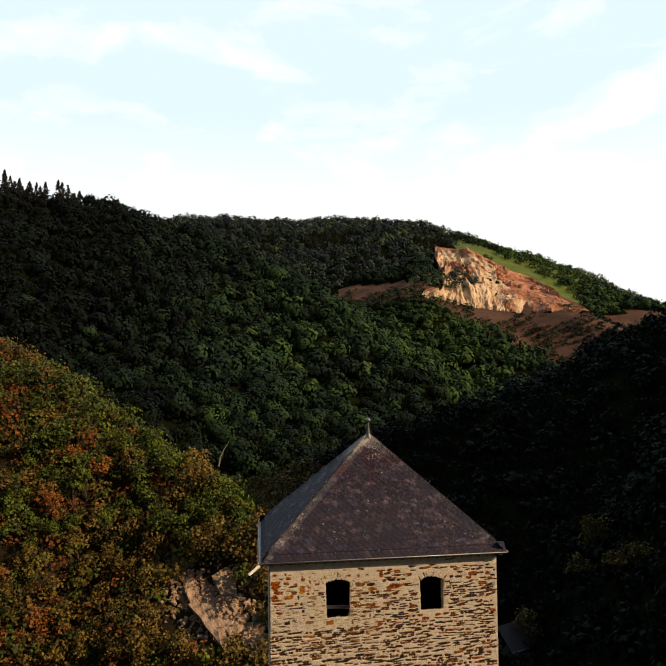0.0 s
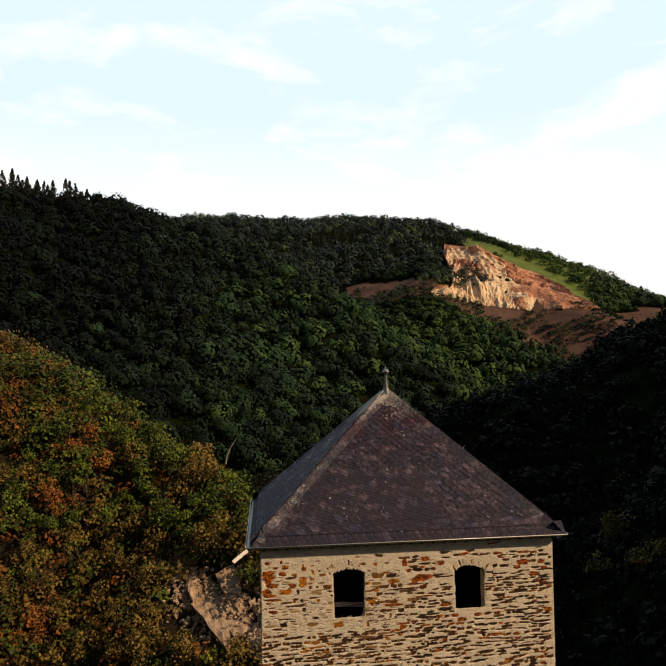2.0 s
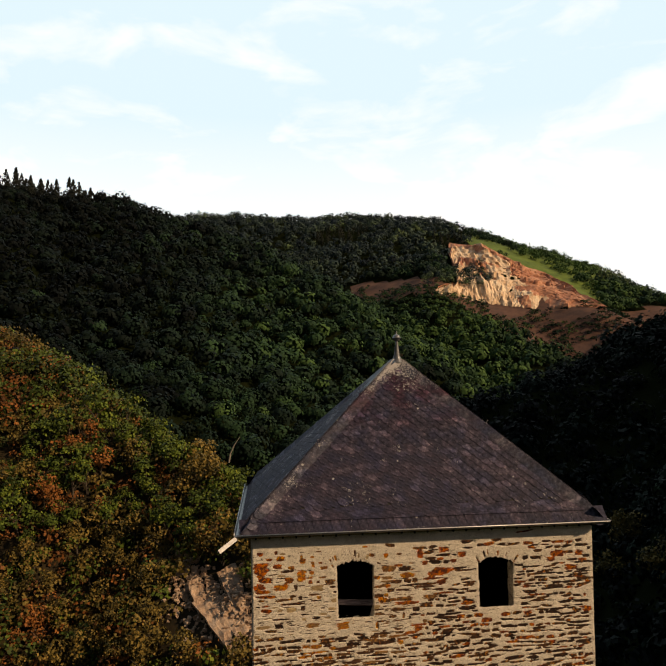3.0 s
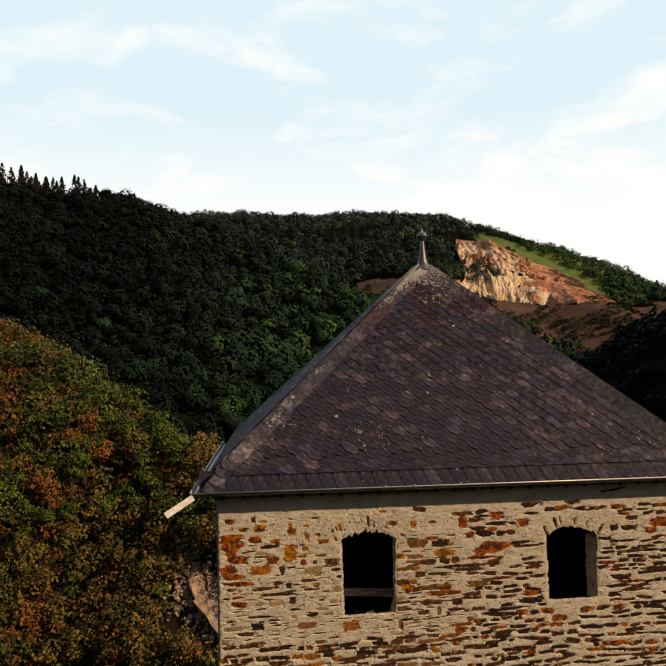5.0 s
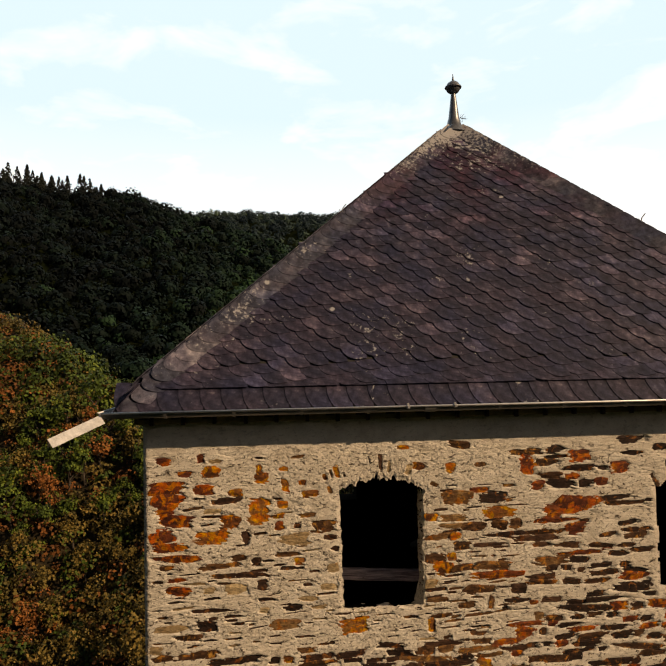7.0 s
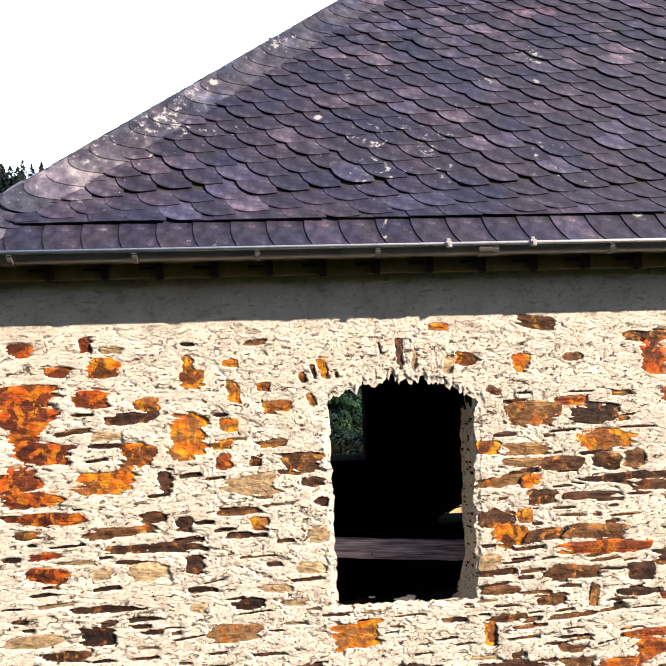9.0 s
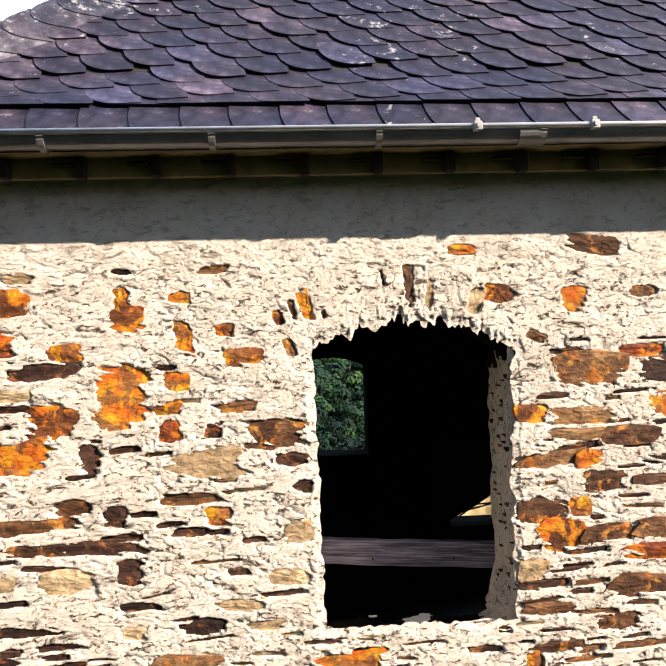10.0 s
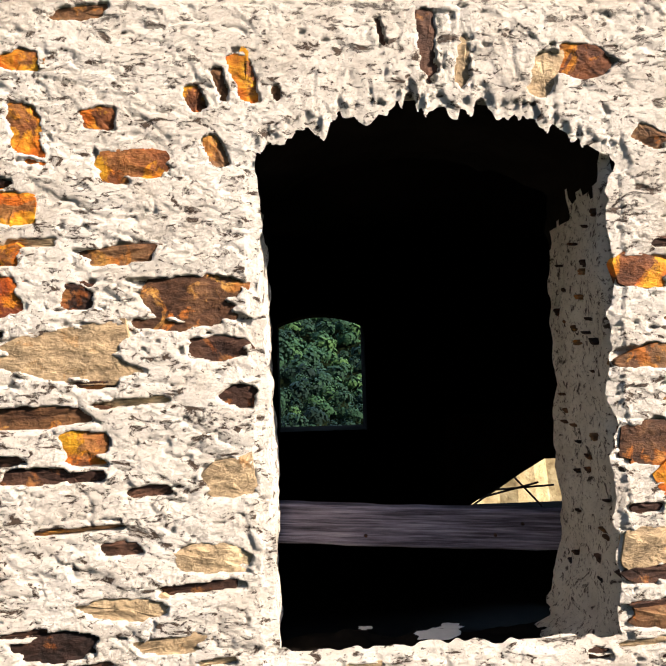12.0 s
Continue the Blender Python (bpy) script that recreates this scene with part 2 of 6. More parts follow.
def stone_material(name, stops, lichen, amount=0.5):
    """Broken slate or schist: blotched, flaked along its bed, with rust and lichen; differs from piece to piece."""
    m = material(name, stops, scale=9, detail=9.0, fine=48, rough=0.8, bump=1.0, depth=0.012, stretch=(0.85, 1, 1.35), shift=0.16)
    nt = m.node_tree
    node, link = nt.nodes.new, nt.links.new
    surf = nt.nodes["Principled BSDF"]
    where = node("ShaderNodeNewGeometry")
    for n in nt.nodes:
        if n.bl_idname == "ShaderNodeMapping":
            for old in list(n.inputs[0].links):
                nt.links.remove(old)
            link(where.outputs["Position"], n.inputs[0])
    ramp = surf.inputs["Base Color"].links[0].from_node
    spots, cut, mix = node("ShaderNodeTexNoise"), node("ShaderNodeMapRange"), node("ShaderNodeMix")
    spots.inputs["Scale"].default_value, spots.inputs["Detail"].default_value, spots.inputs["Roughness"].default_value = 11.0, 8.0, 0.65
    spots.inputs["Distortion"].default_value = 0.5
    link(where.outputs["Position"], spots.inputs["Vector"])
    cut.inputs["From Min"].default_value, cut.inputs["From Max"].default_value = 0.64 - 0.3 * amount, 0.69 - 0.3 * amount
    link(spots.outputs["Fac"], cut.inputs["Value"])
    mix.data_type = "RGBA"
    link(cut.outputs[0], mix.inputs[0])
    link(ramp.outputs[0], mix.inputs[6])
    tone, hue = node("ShaderNodeTexNoise"), node("ShaderNodeValToRGB")
    tone.inputs["Scale"].default_value, tone.inputs["Detail"].default_value = 13.0, 7.0
    link(where.outputs["Position"], tone.inputs["Vector"])
    for e, c in zip(hue.color_ramp.elements, lichen):
        e.color = (*c, 1)
    hue.color_ramp.elements[0].position, hue.color_ramp.elements[1].position = 0.42, 0.62
    link(tone.outputs["Fac"], hue.inputs[0])
    link(hue.outputs[0], mix.inputs[7])
    # darker and paler layers along the bed
    lie, bed, tint, layered = node("ShaderNodeMapping"), node("ShaderNodeTexNoise"), node("ShaderNodeValToRGB"), node("ShaderNodeMix")
    lie.inputs["Scale"].default_value, lie.inputs["Rotation"].default_value = (0.8, 1, 1.25), (0, radians(-6), 0)
    bed.inputs["Scale"].default_value, bed.inputs["Detail"].default_value, bed.inputs["Roughness"].default_value = 26.0, 6.0, 0.7
    bed.inputs["Distortion"].default_value = 0.25
    link(where.outputs["Position"], lie.inputs[0])
    link(lie.outputs[0], bed.inputs["Vector"])
    for e, (p, k) in zip(tint.color_ramp.elements, ((0.34, 0.46), (0.62, 1.34))):
        e.position, e.color = p, (k, k, k, 1)
    link(bed.outputs["Fac"], tint.inputs[0])
    layered.data_type, layered.blend_type = "RGBA", "MULTIPLY"
    layered.inputs[0].default_value = 1.0
    link(mix.outputs[2], layered.inputs[6])
    link(tint.outputs[0], layered.inputs[7])
    link(layered.outputs[2], surf.inputs["Base Color"])
    old, flake = surf.inputs["Normal"].links[0].from_node, node("ShaderNodeBump")
    flake.inputs["Strength"].default_value, flake.inputs["Distance"].default_value = 1.0, 0.010
    link(bed.outputs["Fac"], flake.inputs["Height"])
    link(old.outputs[0], flake.inputs["Normal"])
    link(flake.outputs[0], surf.inputs["Normal"])
    return m


mat_orange = stone_material("orange_lichen_stone", [(0.06, 0.020, 0.008), (0.20, 0.066, 0.018), (0.34, 0.16, 0.045)], ((0.50, 0.115, 0.005), (0.64, 0.32, 0.011)), 0.56)
mat_red = stone_material("red_stone", [(0.06, 0.014, 0.007), (0.17, 0.04, 0.014), (0.25, 0.08, 0.025)], ((0.44, 0.080, 0.005), (0.54, 0.19, 0.008)), 0.48)
mat_brown = stone_material("brown_stone", [(0.020, 0.009, 0.005), (0.078, 0.034, 0.015), (0.19, 0.095, 0.040), (0.38, 0.24, 0.11)], ((0.38, 0.12, 0.016), (0.52, 0.27, 0.06)), 0.29)
mat_dark = stone_material("dark_stone", [(0.011, 0.006, 0.005), (0.042, 0.019, 0.012), (0.12, 0.060, 0.036)], ((0.22, 0.065, 0.014), (0.28, 0.13, 0.04)), 0.27)
mat_tan = stone_material("tan_stone", [(0.30, 0.215, 0.12), (0.45, 0.335, 0.195), (0.62, 0.49, 0.30)], ((0.36, 0.20, 0.08), (0.52, 0.39, 0.21)), 0.26)
# near-black: the darkness inside the tower is put into the masonry colour
mat_inside = material("shade_black_masonry", [(0.005, 0.0042, 0.0036), (0.010, 0.0088, 0.0076), (0.018, 0.015, 0.013)], scale=3, fine=30, rough=1.0, bump=0.5, depth=0.01, spec=0.0)
mat_lime = material("lime_splash", [(0.55, 0.53, 0.5), (0.7, 0.68, 0.65)], scale=20)
mat_grey_wood = material("weathered_wood", [(0.010, 0.009, 0.013), (0.085, 0.074, 0.098), (0.30, 0.27, 0.34), (0.60, 0.57, 0.63)], scale=6, fine=30, stretch=(0.6, 4, 16), bump=1.0, depth=0.010)
mat_ruin = material("pale_ruin_masonry", [(0.22, 0.15, 0.07), (0.50, 0.41, 0.22), (0.70, 0.61, 0.38)], scale=5, fine=30, bump=0.8, depth=0.03)
mat_soffit = material("soffit_boards", [(0.13, 0.10, 0.042), (0.24, 0.19, 0.085)], scale=3, fine=30, stretch=(4, 1, 1))
mat_strap = material("strap_metal", [(0.154, 0.158, 0.154), (0.23, 0.23, 0.221)], scale=20, rough=0.5, metal=0.4, bump=0.1)
mat_rim = material("rim_highlight", [(0.46, 0.47, 0.49), (0.68, 0.69, 0.71)], scale=12, rough=0.4, metal=0.3, bump=0.1)
mat_bright_zinc = material("bright_zinc", [(0.24, 0.25, 0.26), (0.46, 0.47, 0.49)], scale=15, rough=0.55, metal=0.25, bump=0.15)
mat_lead = material("lead", [(0.07, 0.08, 0.095), (0.15, 0.165, 0.185), (0.27, 0.285, 0.30)], scale=8, fine=50, rough=0.38, metal=0.5, bump=0.25)
mat_underlay = material("roof_underlay", [(0.02, 0.02, 0.02), (0.03, 0.03, 0.03)], scale=5)


mat_pale_bark = material("bleached_wood", [(0.16, 0.15, 0.13), (0.30, 0.28, 0.25)], scale=2, fine=12)
mat_render = material("rendered_wall", [(0.12, 0.12, 0.12), (0.2, 0.2, 0.2)], scale=0.8)
mat_house_roof = material("house_slate", [(0.03, 0.033, 0.045), (0.06, 0.065, 0.085)], scale=2, fine=15, rough=0.35, spec=0.5)
mat_pane = material("window_pane", [(0.02, 0.022, 0.026), (0.03, 0.033, 0.04)], scale=1, rough=0.1, bump=0, spec=0.6)


def lichened_slate(name, more, stops, grain=15.0, hips=0.060):
    """Grey-violet slate, each piece a little different, with pale lichen crusts that thicken towards the peak and the hips."""
    m = material(name, stops, scale=13, detail=9.0, fine=110, rough=0.66, bump=0.6, depth=0.004, spec=0.16)
    nt = m.node_tree
    node, link = nt.nodes.new, nt.links.new
    surf = nt.nodes["Principled BSDF"]
    ramp = surf.inputs["Base Color"].links[0].from_node
    where, piece = node("ShaderNodeNewGeometry"), node("ShaderNodeObjectInfo")
    # each slate's own tone
    own = node("ShaderNodeMath")
    own.operation = "ADD"
    link(where.outputs["Random Per Island"], own.inputs[0])
    link(piece.outputs["Random"], own.inputs[1])
    wrap = node("ShaderNodeMath")
    wrap.operation = "FRACT"
    link(own.outputs[0], wrap.inputs[0])
    tone = node("ShaderNodeValToRGB")
    for _ in range(2):
        tone.color_ramp.elements.new(0.5)
    for e, (p, c) in zip(tone.color_ramp.elements, ((0.0, (0.76, 0.79, 0.88)), (0.45, (1.0, 1.0, 1.05)), (0.78, (1.10, 1.04, 1.08)), (1.0, (2.2, 2.1, 2.1)))):
        e.position, e.color = p, (*c, 1)
    link(wrap.outputs[0], tone.inputs[0])
    times = node("ShaderNodeMix")
    times.data_type, times.blend_type = "RGBA", "MULTIPLY"
    times.inputs[0].default_value = 1.0
    link(ramp.outputs[0], times.inputs[6])
    # broad rusty and tan stains
    stain, hue, stained = node("ShaderNodeTexNoise"), node("ShaderNodeValToRGB"), node("ShaderNodeMix")
    stain.inputs["Scale"].default_value, stain.inputs["Detail"].default_value = 2.6, 5.0
    link(where.outputs["Position"], stain.inputs["Vector"])
    for _ in range(2):
        hue.color_ramp.elements.new(0.5)
    for e, (p, c) in zip(hue.color_ramp.elements, ((0.36, (0.85, 0.95, 1.15)), (0.50, (1.0, 1.0, 1.0)), (0.585, (1.14, 1.03, 1.02)), (0.67, (2.3, 2.1, 1.8)))):
        e.position, e.color = p, (*c, 1)
    link(stain.outputs["Fac"], hue.inputs[0])
    stained.data_type, stained.blend_type = "RGBA", "MULTIPLY"
    stained.inputs[0].default_value = 1.0
    link(tone.outputs[0], stained.inputs[6])
    link(hue.outputs[0], stained.inputs[7])
    link(stained.outputs[2], times.inputs[7])
    # lichen
    crust, wide = node("ShaderNodeTexNoise"), node("ShaderNodeTexNoise")
    crust.inputs["Scale"].default_value, crust.inputs["Detail"].default_value, crust.inputs["Roughness"].default_value = grain, 8.0, 0.75
    wide.inputs["Scale"].default_value, wide.inputs["Detail"].default_value = 1.7, 3.0
    link(where.outputs["Position"], crust.inputs["Vector"])
    link(where.outputs["Position"], wide.inputs["Vector"])
    split = node("ShaderNodeSeparateXYZ")
    link(where.outputs["Position"], split.inputs[0])
    peak = node("ShaderNodeMapRange")
    peak.inputs["From Min"].default_value, peak.inputs["From Max"].default_value, peak.inputs["To Max"].default_value = 14.45, 15.25, 0.26
    link(split.outputs["Z"], peak.inputs["Value"])
    a = node("ShaderNodeMath")
    a.operation = "MULTIPLY_ADD"
    a.inputs[1].default_value = 0.45
    link(wide.outputs["Fac"], a.inputs[0])
    link(crust.outputs["Fac"], a.inputs[2])
    b = node("ShaderNodeMath")
    link(a.outputs[0], b.inputs[0])
    link(peak.outputs[0], b.inputs[1])
    # distance from the line of the hip
    rise, run, away, hip = node("ShaderNodeMath"), node("ShaderNodeMath"), node("ShaderNodeMath"), node("ShaderNodeMapRange")
    rise.operation, away.operation = "MULTIPLY_ADD", "ABSOLUTE"
    rise.inputs[1].default_value, rise.inputs[2].default_value = -1.086, 14.907
    link(split.outputs["Z"], rise.inputs[0])
    link(rise.outputs[0], run.inputs[0])
    link(split.outputs["X"], run.inputs[1])
    link(run.outputs[0], away.inputs[0])
    hip.inputs["From Max"].default_value, hip.inputs["To Min"].default_value, hip.inputs["To Max"].default_value = 0.28, hips, 0.0
    link(away.outputs[0], hip.inputs["Value"])
    c = node("ShaderNodeMath")
    link(b.outputs[0], c.inputs[0])
    link(hip.outputs[0], c.inputs[1])
    cut = node("ShaderNodeMapRange")
    cut.inputs["From Min"].default_value, cut.inputs["From Max"].default_value = 0.885 - more, 0.928 - more
    link(c.outputs[0], cut.inputs["Value"])
    # small round lichens, scattered
    dots, near, few, some, both = node("ShaderNodeTexVoronoi"), node("ShaderNodeMapRange"), node("ShaderNodeMath"), node("ShaderNodeMath"), node("ShaderNodeMath")
    dots.inputs["Scale"].default_value = 4.6
    bend = node("ShaderNodeMix")
    bend.data_type, bend.blend_type = "RGBA", "LINEAR_LIGHT"
    bend.inputs[0].default_value = 0.05
    link(where.outputs["Position"], bend.inputs[6])
    link(crust.outputs["Color"], bend.inputs[7])
    link(bend.outputs[2], dots.inputs["Vector"])
    near.inputs["From Min"].default_value, near.inputs["From Max"].default_value = 0.16, 0.11
    link(dots.outputs["Distance"], near.inputs["Value"])
    pick = node("ShaderNodeSeparateColor")
    link(dots.outputs["Color"], pick.inputs[0])
    few.operation, some.operation, both.operation = "GREATER_THAN", "MULTIPLY", "MAXIMUM"
    few.inputs[1].default_value = 0.86
    link(pick.outputs[0], few.inputs[0])
    link(few.outputs[0], some.inputs[0])
    link(near.outputs[0], some.inputs[1])
    link(some.outputs[0], both.inputs[0])
    link(cut.outputs[0], both.inputs[1])
    # wine-red algae below the peak
    wine, patch, zone, red = node("ShaderNodeTexNoise"), node("ShaderNodeMapRange"), node("ShaderNodeMapRange"), node("ShaderNodeMath")
    wine.inputs["Scale"].default_value, wine.inputs["Detail"].default_value = 2.1, 6.0
    link(where.outputs["Position"], wine.inputs["Vector"])
    patch.inputs["From Min"].default_value, patch.inputs["From Max"].default_value = 0.44, 0.58
    link(wine.outputs["Fac"], patch.inputs["Value"])
    zone.inputs["From Min"].default_value, zone.inputs["From Max"].default_value = 13.6, 14.5
    link(split.outputs["Z"], zone.inputs["Value"])
    red.operation = "MULTIPLY"
    link(patch.outputs[0], red.inputs[0])
    link(zone.outputs[0], red.inputs[1])
    reddened = node("ShaderNodeMix")
    reddened.data_type, reddened.blend_type = "RGBA", "MULTIPLY"
    reddened.inputs[7].default_value = (1.10, 0.60, 0.66, 1)
    link(red.outputs[0], reddened.inputs[0])
    link(times.outputs[2], reddened.inputs[6])
    mix = node("ShaderNodeMix")
    mix.data_type = "RGBA"
    link(both.outputs[0], mix.inputs[0])
    link(reddened.outputs[2], mix.inputs[6])
    mix.inputs[7].default_value = (0.30, 0.305, 0.325, 1)
    link(mix.outputs[2], surf.inputs["Base Color"])
    return m


mat_roof = lichened_slate("slate", 0.0, [(0.0064, 0.0063, 0.0113), (0.0162, 0.0158, 0.0280), (0.037, 0.0352, 0.057), (0.115, 0.108, 0.132)])
mat_hip = lichened_slate("hip_slate", -0.022, [(0.011, 0.012, 0.020), (0.028, 0.031, 0.047), (0.060, 0.065, 0.090), (0.13, 0.135, 0.165)], 26.0, 0.085)


# ---- mesh helpers ----
def place(name, verts, faces, mat, parent=None, label="", smooth=False):
    me = bpy.data.meshes.new(name)
    me.from_pydata([tuple(v) for v in verts], [], [tuple(f) for f in faces])
    me.materials.append(mat)
    if smooth:
        me.shade_smooth()
    ob = new(name, me)
    if parent is not None:
        ob.parent = parent
    return tagged(ob, label)


def part(name, bm, mat, parent=None, label="", smooth=False):
    bmesh.ops.recalc_face_normals(bm, faces=bm.faces[:])
    me = bpy.data.meshes.new(name)
    bm.to_mesh(me)
    bm.free()
    me.materials.append(mat)
    if smooth:
        me.shade_smooth()
    ob = new(name, me)
    if parent is not None:
        ob.parent = parent
    return tagged(ob, label)


def box(bm, x0, x1, y0, y1, z0, z1, bevel=0.0):
    c = bmesh.ops.create_cube(bm, size=1.0)["verts"]
    for v in c:
        v.co = Vector((x0 + (v.co.x + 0.5) * (x1 - x0), y0 + (v.co.y + 0.5) * (y1 - y0), z0 + (v.co.z + 0.5) * (z1 - z0)))
    if bevel:
        bmesh.ops.bevel(bm, geom=list({e for v in c for e in v.link_edges}), offset=bevel, segments=1, affect="EDGES", clamp_overlap=True)
    return c


def quad_cloud(name, corners, tint, mat, parent=None):
    """One mesh of loose four-cornered tufts. corners: n x 4 x 3; tint: one value for each."""
    n = len(corners)
    me = bpy.data.meshes.new(name)
    me.vertices.add(4 * n)
    me.vertices.foreach_set("co", np.ascontiguousarray(corners, dtype=np.float32).ravel())
    me.loops.add(4 * n)
    me.loops.foreach_set("vertex_index", np.arange(4 * n, dtype=np.int32))
    me.polygons.add(n)
    me.polygons.foreach_set("loop_start", np.arange(0, 4 * n, 4, dtype=np.int32))
    me.update(calc_edges=True)
    att = me.attributes.new("tint", "FLOAT", "POINT")
    att.data.foreach_set("value", np.repeat(np.asarray(tint, dtype=np.float32), 4))
    me.materials.append(mat)
    ob = new(name, me)
    if parent is not None:
        ob.parent = parent
    return ob


TABLES = {}


def vnoise(x, z, cell_x, cell_z, seed):
    """Smooth random height over a plane, 0 to 1."""
    table = TABLES.setdefault(seed, np.random.default_rng(seed).random((97, 89))) if seed not in TABLES else TABLES[seed]
    u, v = np.asarray(x, float) / cell_x + 500.3, np.asarray(z, float) / cell_z + 500.7
    i, j = np.floor(u).astype(int), np.floor(v).astype(int)
    a, b = u - i, v - j
    a, b = a * a * (3 - 2 * a), b * b * (3 - 2 * b)
    pick = lambda p, q: table[p % 97, q % 89]
    return (pick(i, j) * (1 - a) + pick(i + 1, j) * a) * (1 - b) + (pick(i, j + 1) * (1 - a) + pick(i + 1, j + 1) * a) * b


# ---- the land ----
FLOOR = -62.0
RIDGES = [   # crest points, fall on each side, rounding of the crest
    ([(-700, 1180, 235), (-222, 1105, 229), (-51, 1065, 236), (125, 996, 223), (225, 904, 199), (262, 881, 170), (319, 865, 131),
      (425, 854, 95), (503, 826, 60), (560, 800, 46), (700, 760, 40)], 0.50, 40),
    ([(-700, 700, 215), (-378, 660, 190), (-254, 646, 178), (-212, 642, 168), (-171, 638, 157), (-119, 642, 145), (-80, 658, 139), (-24, 663, 116),
      (29, 668, 78), (82, 662, 68), (171, 653, 60), (200, 600, 38), (210, 519, 12), (215, 428, -14)], 0.52, 25),
    ([(-220, 260, 92), (-139, 204, 53), (-67, 152, 19.5), (-54, 144, 11.5), (-41, 132, 3), (-23, 119, -7.5), (-10, 103, -13), (-2, 92, -17), (7, 80, -24), (12, 60, -33)], 1.05, 6),
    ([(198, 197, 44), (128, 175, 22), (102, 174, 12), (79, 171, 6), (52, 167, -2), (33, 167, -12), (21, 173, -20), (2, 186, -32), (-18, 199, -45)], 0.5, 12),
    # unseen ridge, added to throw its shadow over the right-hand hillside
    ([(185, 45, 130), (226, 86, 130), (290, 150, 118), (410, 270, 92), (700, 420, 80)], 1.25, 15),
    # unseen hills behind the viewpoint, added to hold back low sky light
    ([(-420, 60, 130), (-260, -60, 120), (-200, -190, 125), (-40, -260, 120), (90, -300, 100), (260, -330, 90)], 0.7, 15),
    ([(2, 2.5, 0), (2, -40, 4), (10, -120, 20), (30, -400, 60)], 0.75, 9),
]


def ground_height(x, y):
    x, y = np.asarray(x, float), np.asarray(y, float)
    total = np.full(x.shape, FLOOR)
    for crest, fall, rounding in RIDGES:
        best = np.full(x.shape, -1e9)
        for (x0, y0, z0), (x1, y1, z1) in zip(crest, crest[1:]):
            k = np.clip(((x - x0) * (x1 - x0) + (y - y0) * (y1 - y0)) / ((x1 - x0) ** 2 + (y1 - y0) ** 2), 0, 1)
            d = np.hypot(x - x0 - k * (x1 - x0), y - y0 - k * (y1 - y0))
            best = np.maximum(best, z0 + k * (z1 - z0) - fall * (np.sqrt(d * d + rounding ** 2) - rounding))
        w = np.clip(0.5 + 0.5 * (best - total) / 8.0, 0, 1)
        total = best * w + total * (1 - w) + 8.0 * w * (1 - w) * 0.5
    gully = np.sin(x * 0.021 + 1.3 * np.sin(y * 0.013)) * np.sin(y * 0.017 + 0.8 * np.sin(x * 0.019))
    far = np.clip((np.hypot(x, y + 20) - 60) / 200, 0, 1)
    return total + far * (6.0 * gully + 7.0 * np.clip((y - 330) / 150, 0, 1) * np.sin(x * 0.045 + 1.5 * np.sin(y * 0.012)) * np.clip((690 - y) / 120, 0, 1) + 2.0 * np.sin(x * 0.063 + y * 0.05) * np.sin(y * 0.071 - x * 0.02))


MEADOW = [(243, 712), (236, 790), (262, 846), (330, 836), (405, 812), (400, 760), (370, 700), (345, 650), (320, 600), (300, 590), (304, 640), (300, 684), (276, 690), (262, 702)]
TERRACE = [(35, 632), (94, 690), (150, 640), (200, 620), (290, 600), (350, 612), (440, 640), (450, 585), (350, 528), (284, 508), (228, 507), (193, 543), (172, 576), (98, 622), (34, 600)]
PIT = [(150, 600), (185, 636), (195, 720), (215, 763), (240, 738), (264, 706), (296, 688), (306, 640), (305, 575), (240, 585)]


def within_plan(x, y, outline):
    """Which points of the plan lie inside an outline."""
    inside = np.zeros(np.shape(x), bool)
    for (x0, y0), (x1, y1) in zip(outline, outline[1:] + outline[:1]):
        cross = ((y0 > y) != (y1 > y)) & (x < (x1 - x0) * (y - y0) / (y1 - y0 + 1e-9) + x0)
        inside ^= cross
    return inside


def make_ground():
    s = np.linspace(-1, 1, 281)
    g = np.sinh(s * 4.2) / np.sinh(4.2) * 4200
    xx, yy = np.meshgrid(g + 40, g + 300)
    zz = ground_height(xx, yy)
    n = len(s)
    v = np.stack([xx, yy, zz], -1).reshape(-1, 3)
    i = np.arange(n * n).reshape(n, n)
    f = np.stack([i[:-1, :-1], i[:-1, 1:], i[1:, 1:], i[1:, :-1]], -1).reshape(-1, 4)
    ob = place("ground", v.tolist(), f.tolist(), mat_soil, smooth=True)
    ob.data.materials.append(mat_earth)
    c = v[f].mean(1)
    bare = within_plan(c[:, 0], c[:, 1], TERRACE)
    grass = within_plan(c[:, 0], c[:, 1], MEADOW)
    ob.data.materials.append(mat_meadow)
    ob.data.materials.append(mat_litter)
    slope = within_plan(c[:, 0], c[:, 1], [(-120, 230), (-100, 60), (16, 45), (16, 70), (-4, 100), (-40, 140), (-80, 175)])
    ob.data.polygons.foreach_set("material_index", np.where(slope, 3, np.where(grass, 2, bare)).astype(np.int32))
    return tagged(ob, "dark wooded hillsides round a deep river valley", "ground", kind="structure")


make_ground()
rng = np.random.default_rng(7)


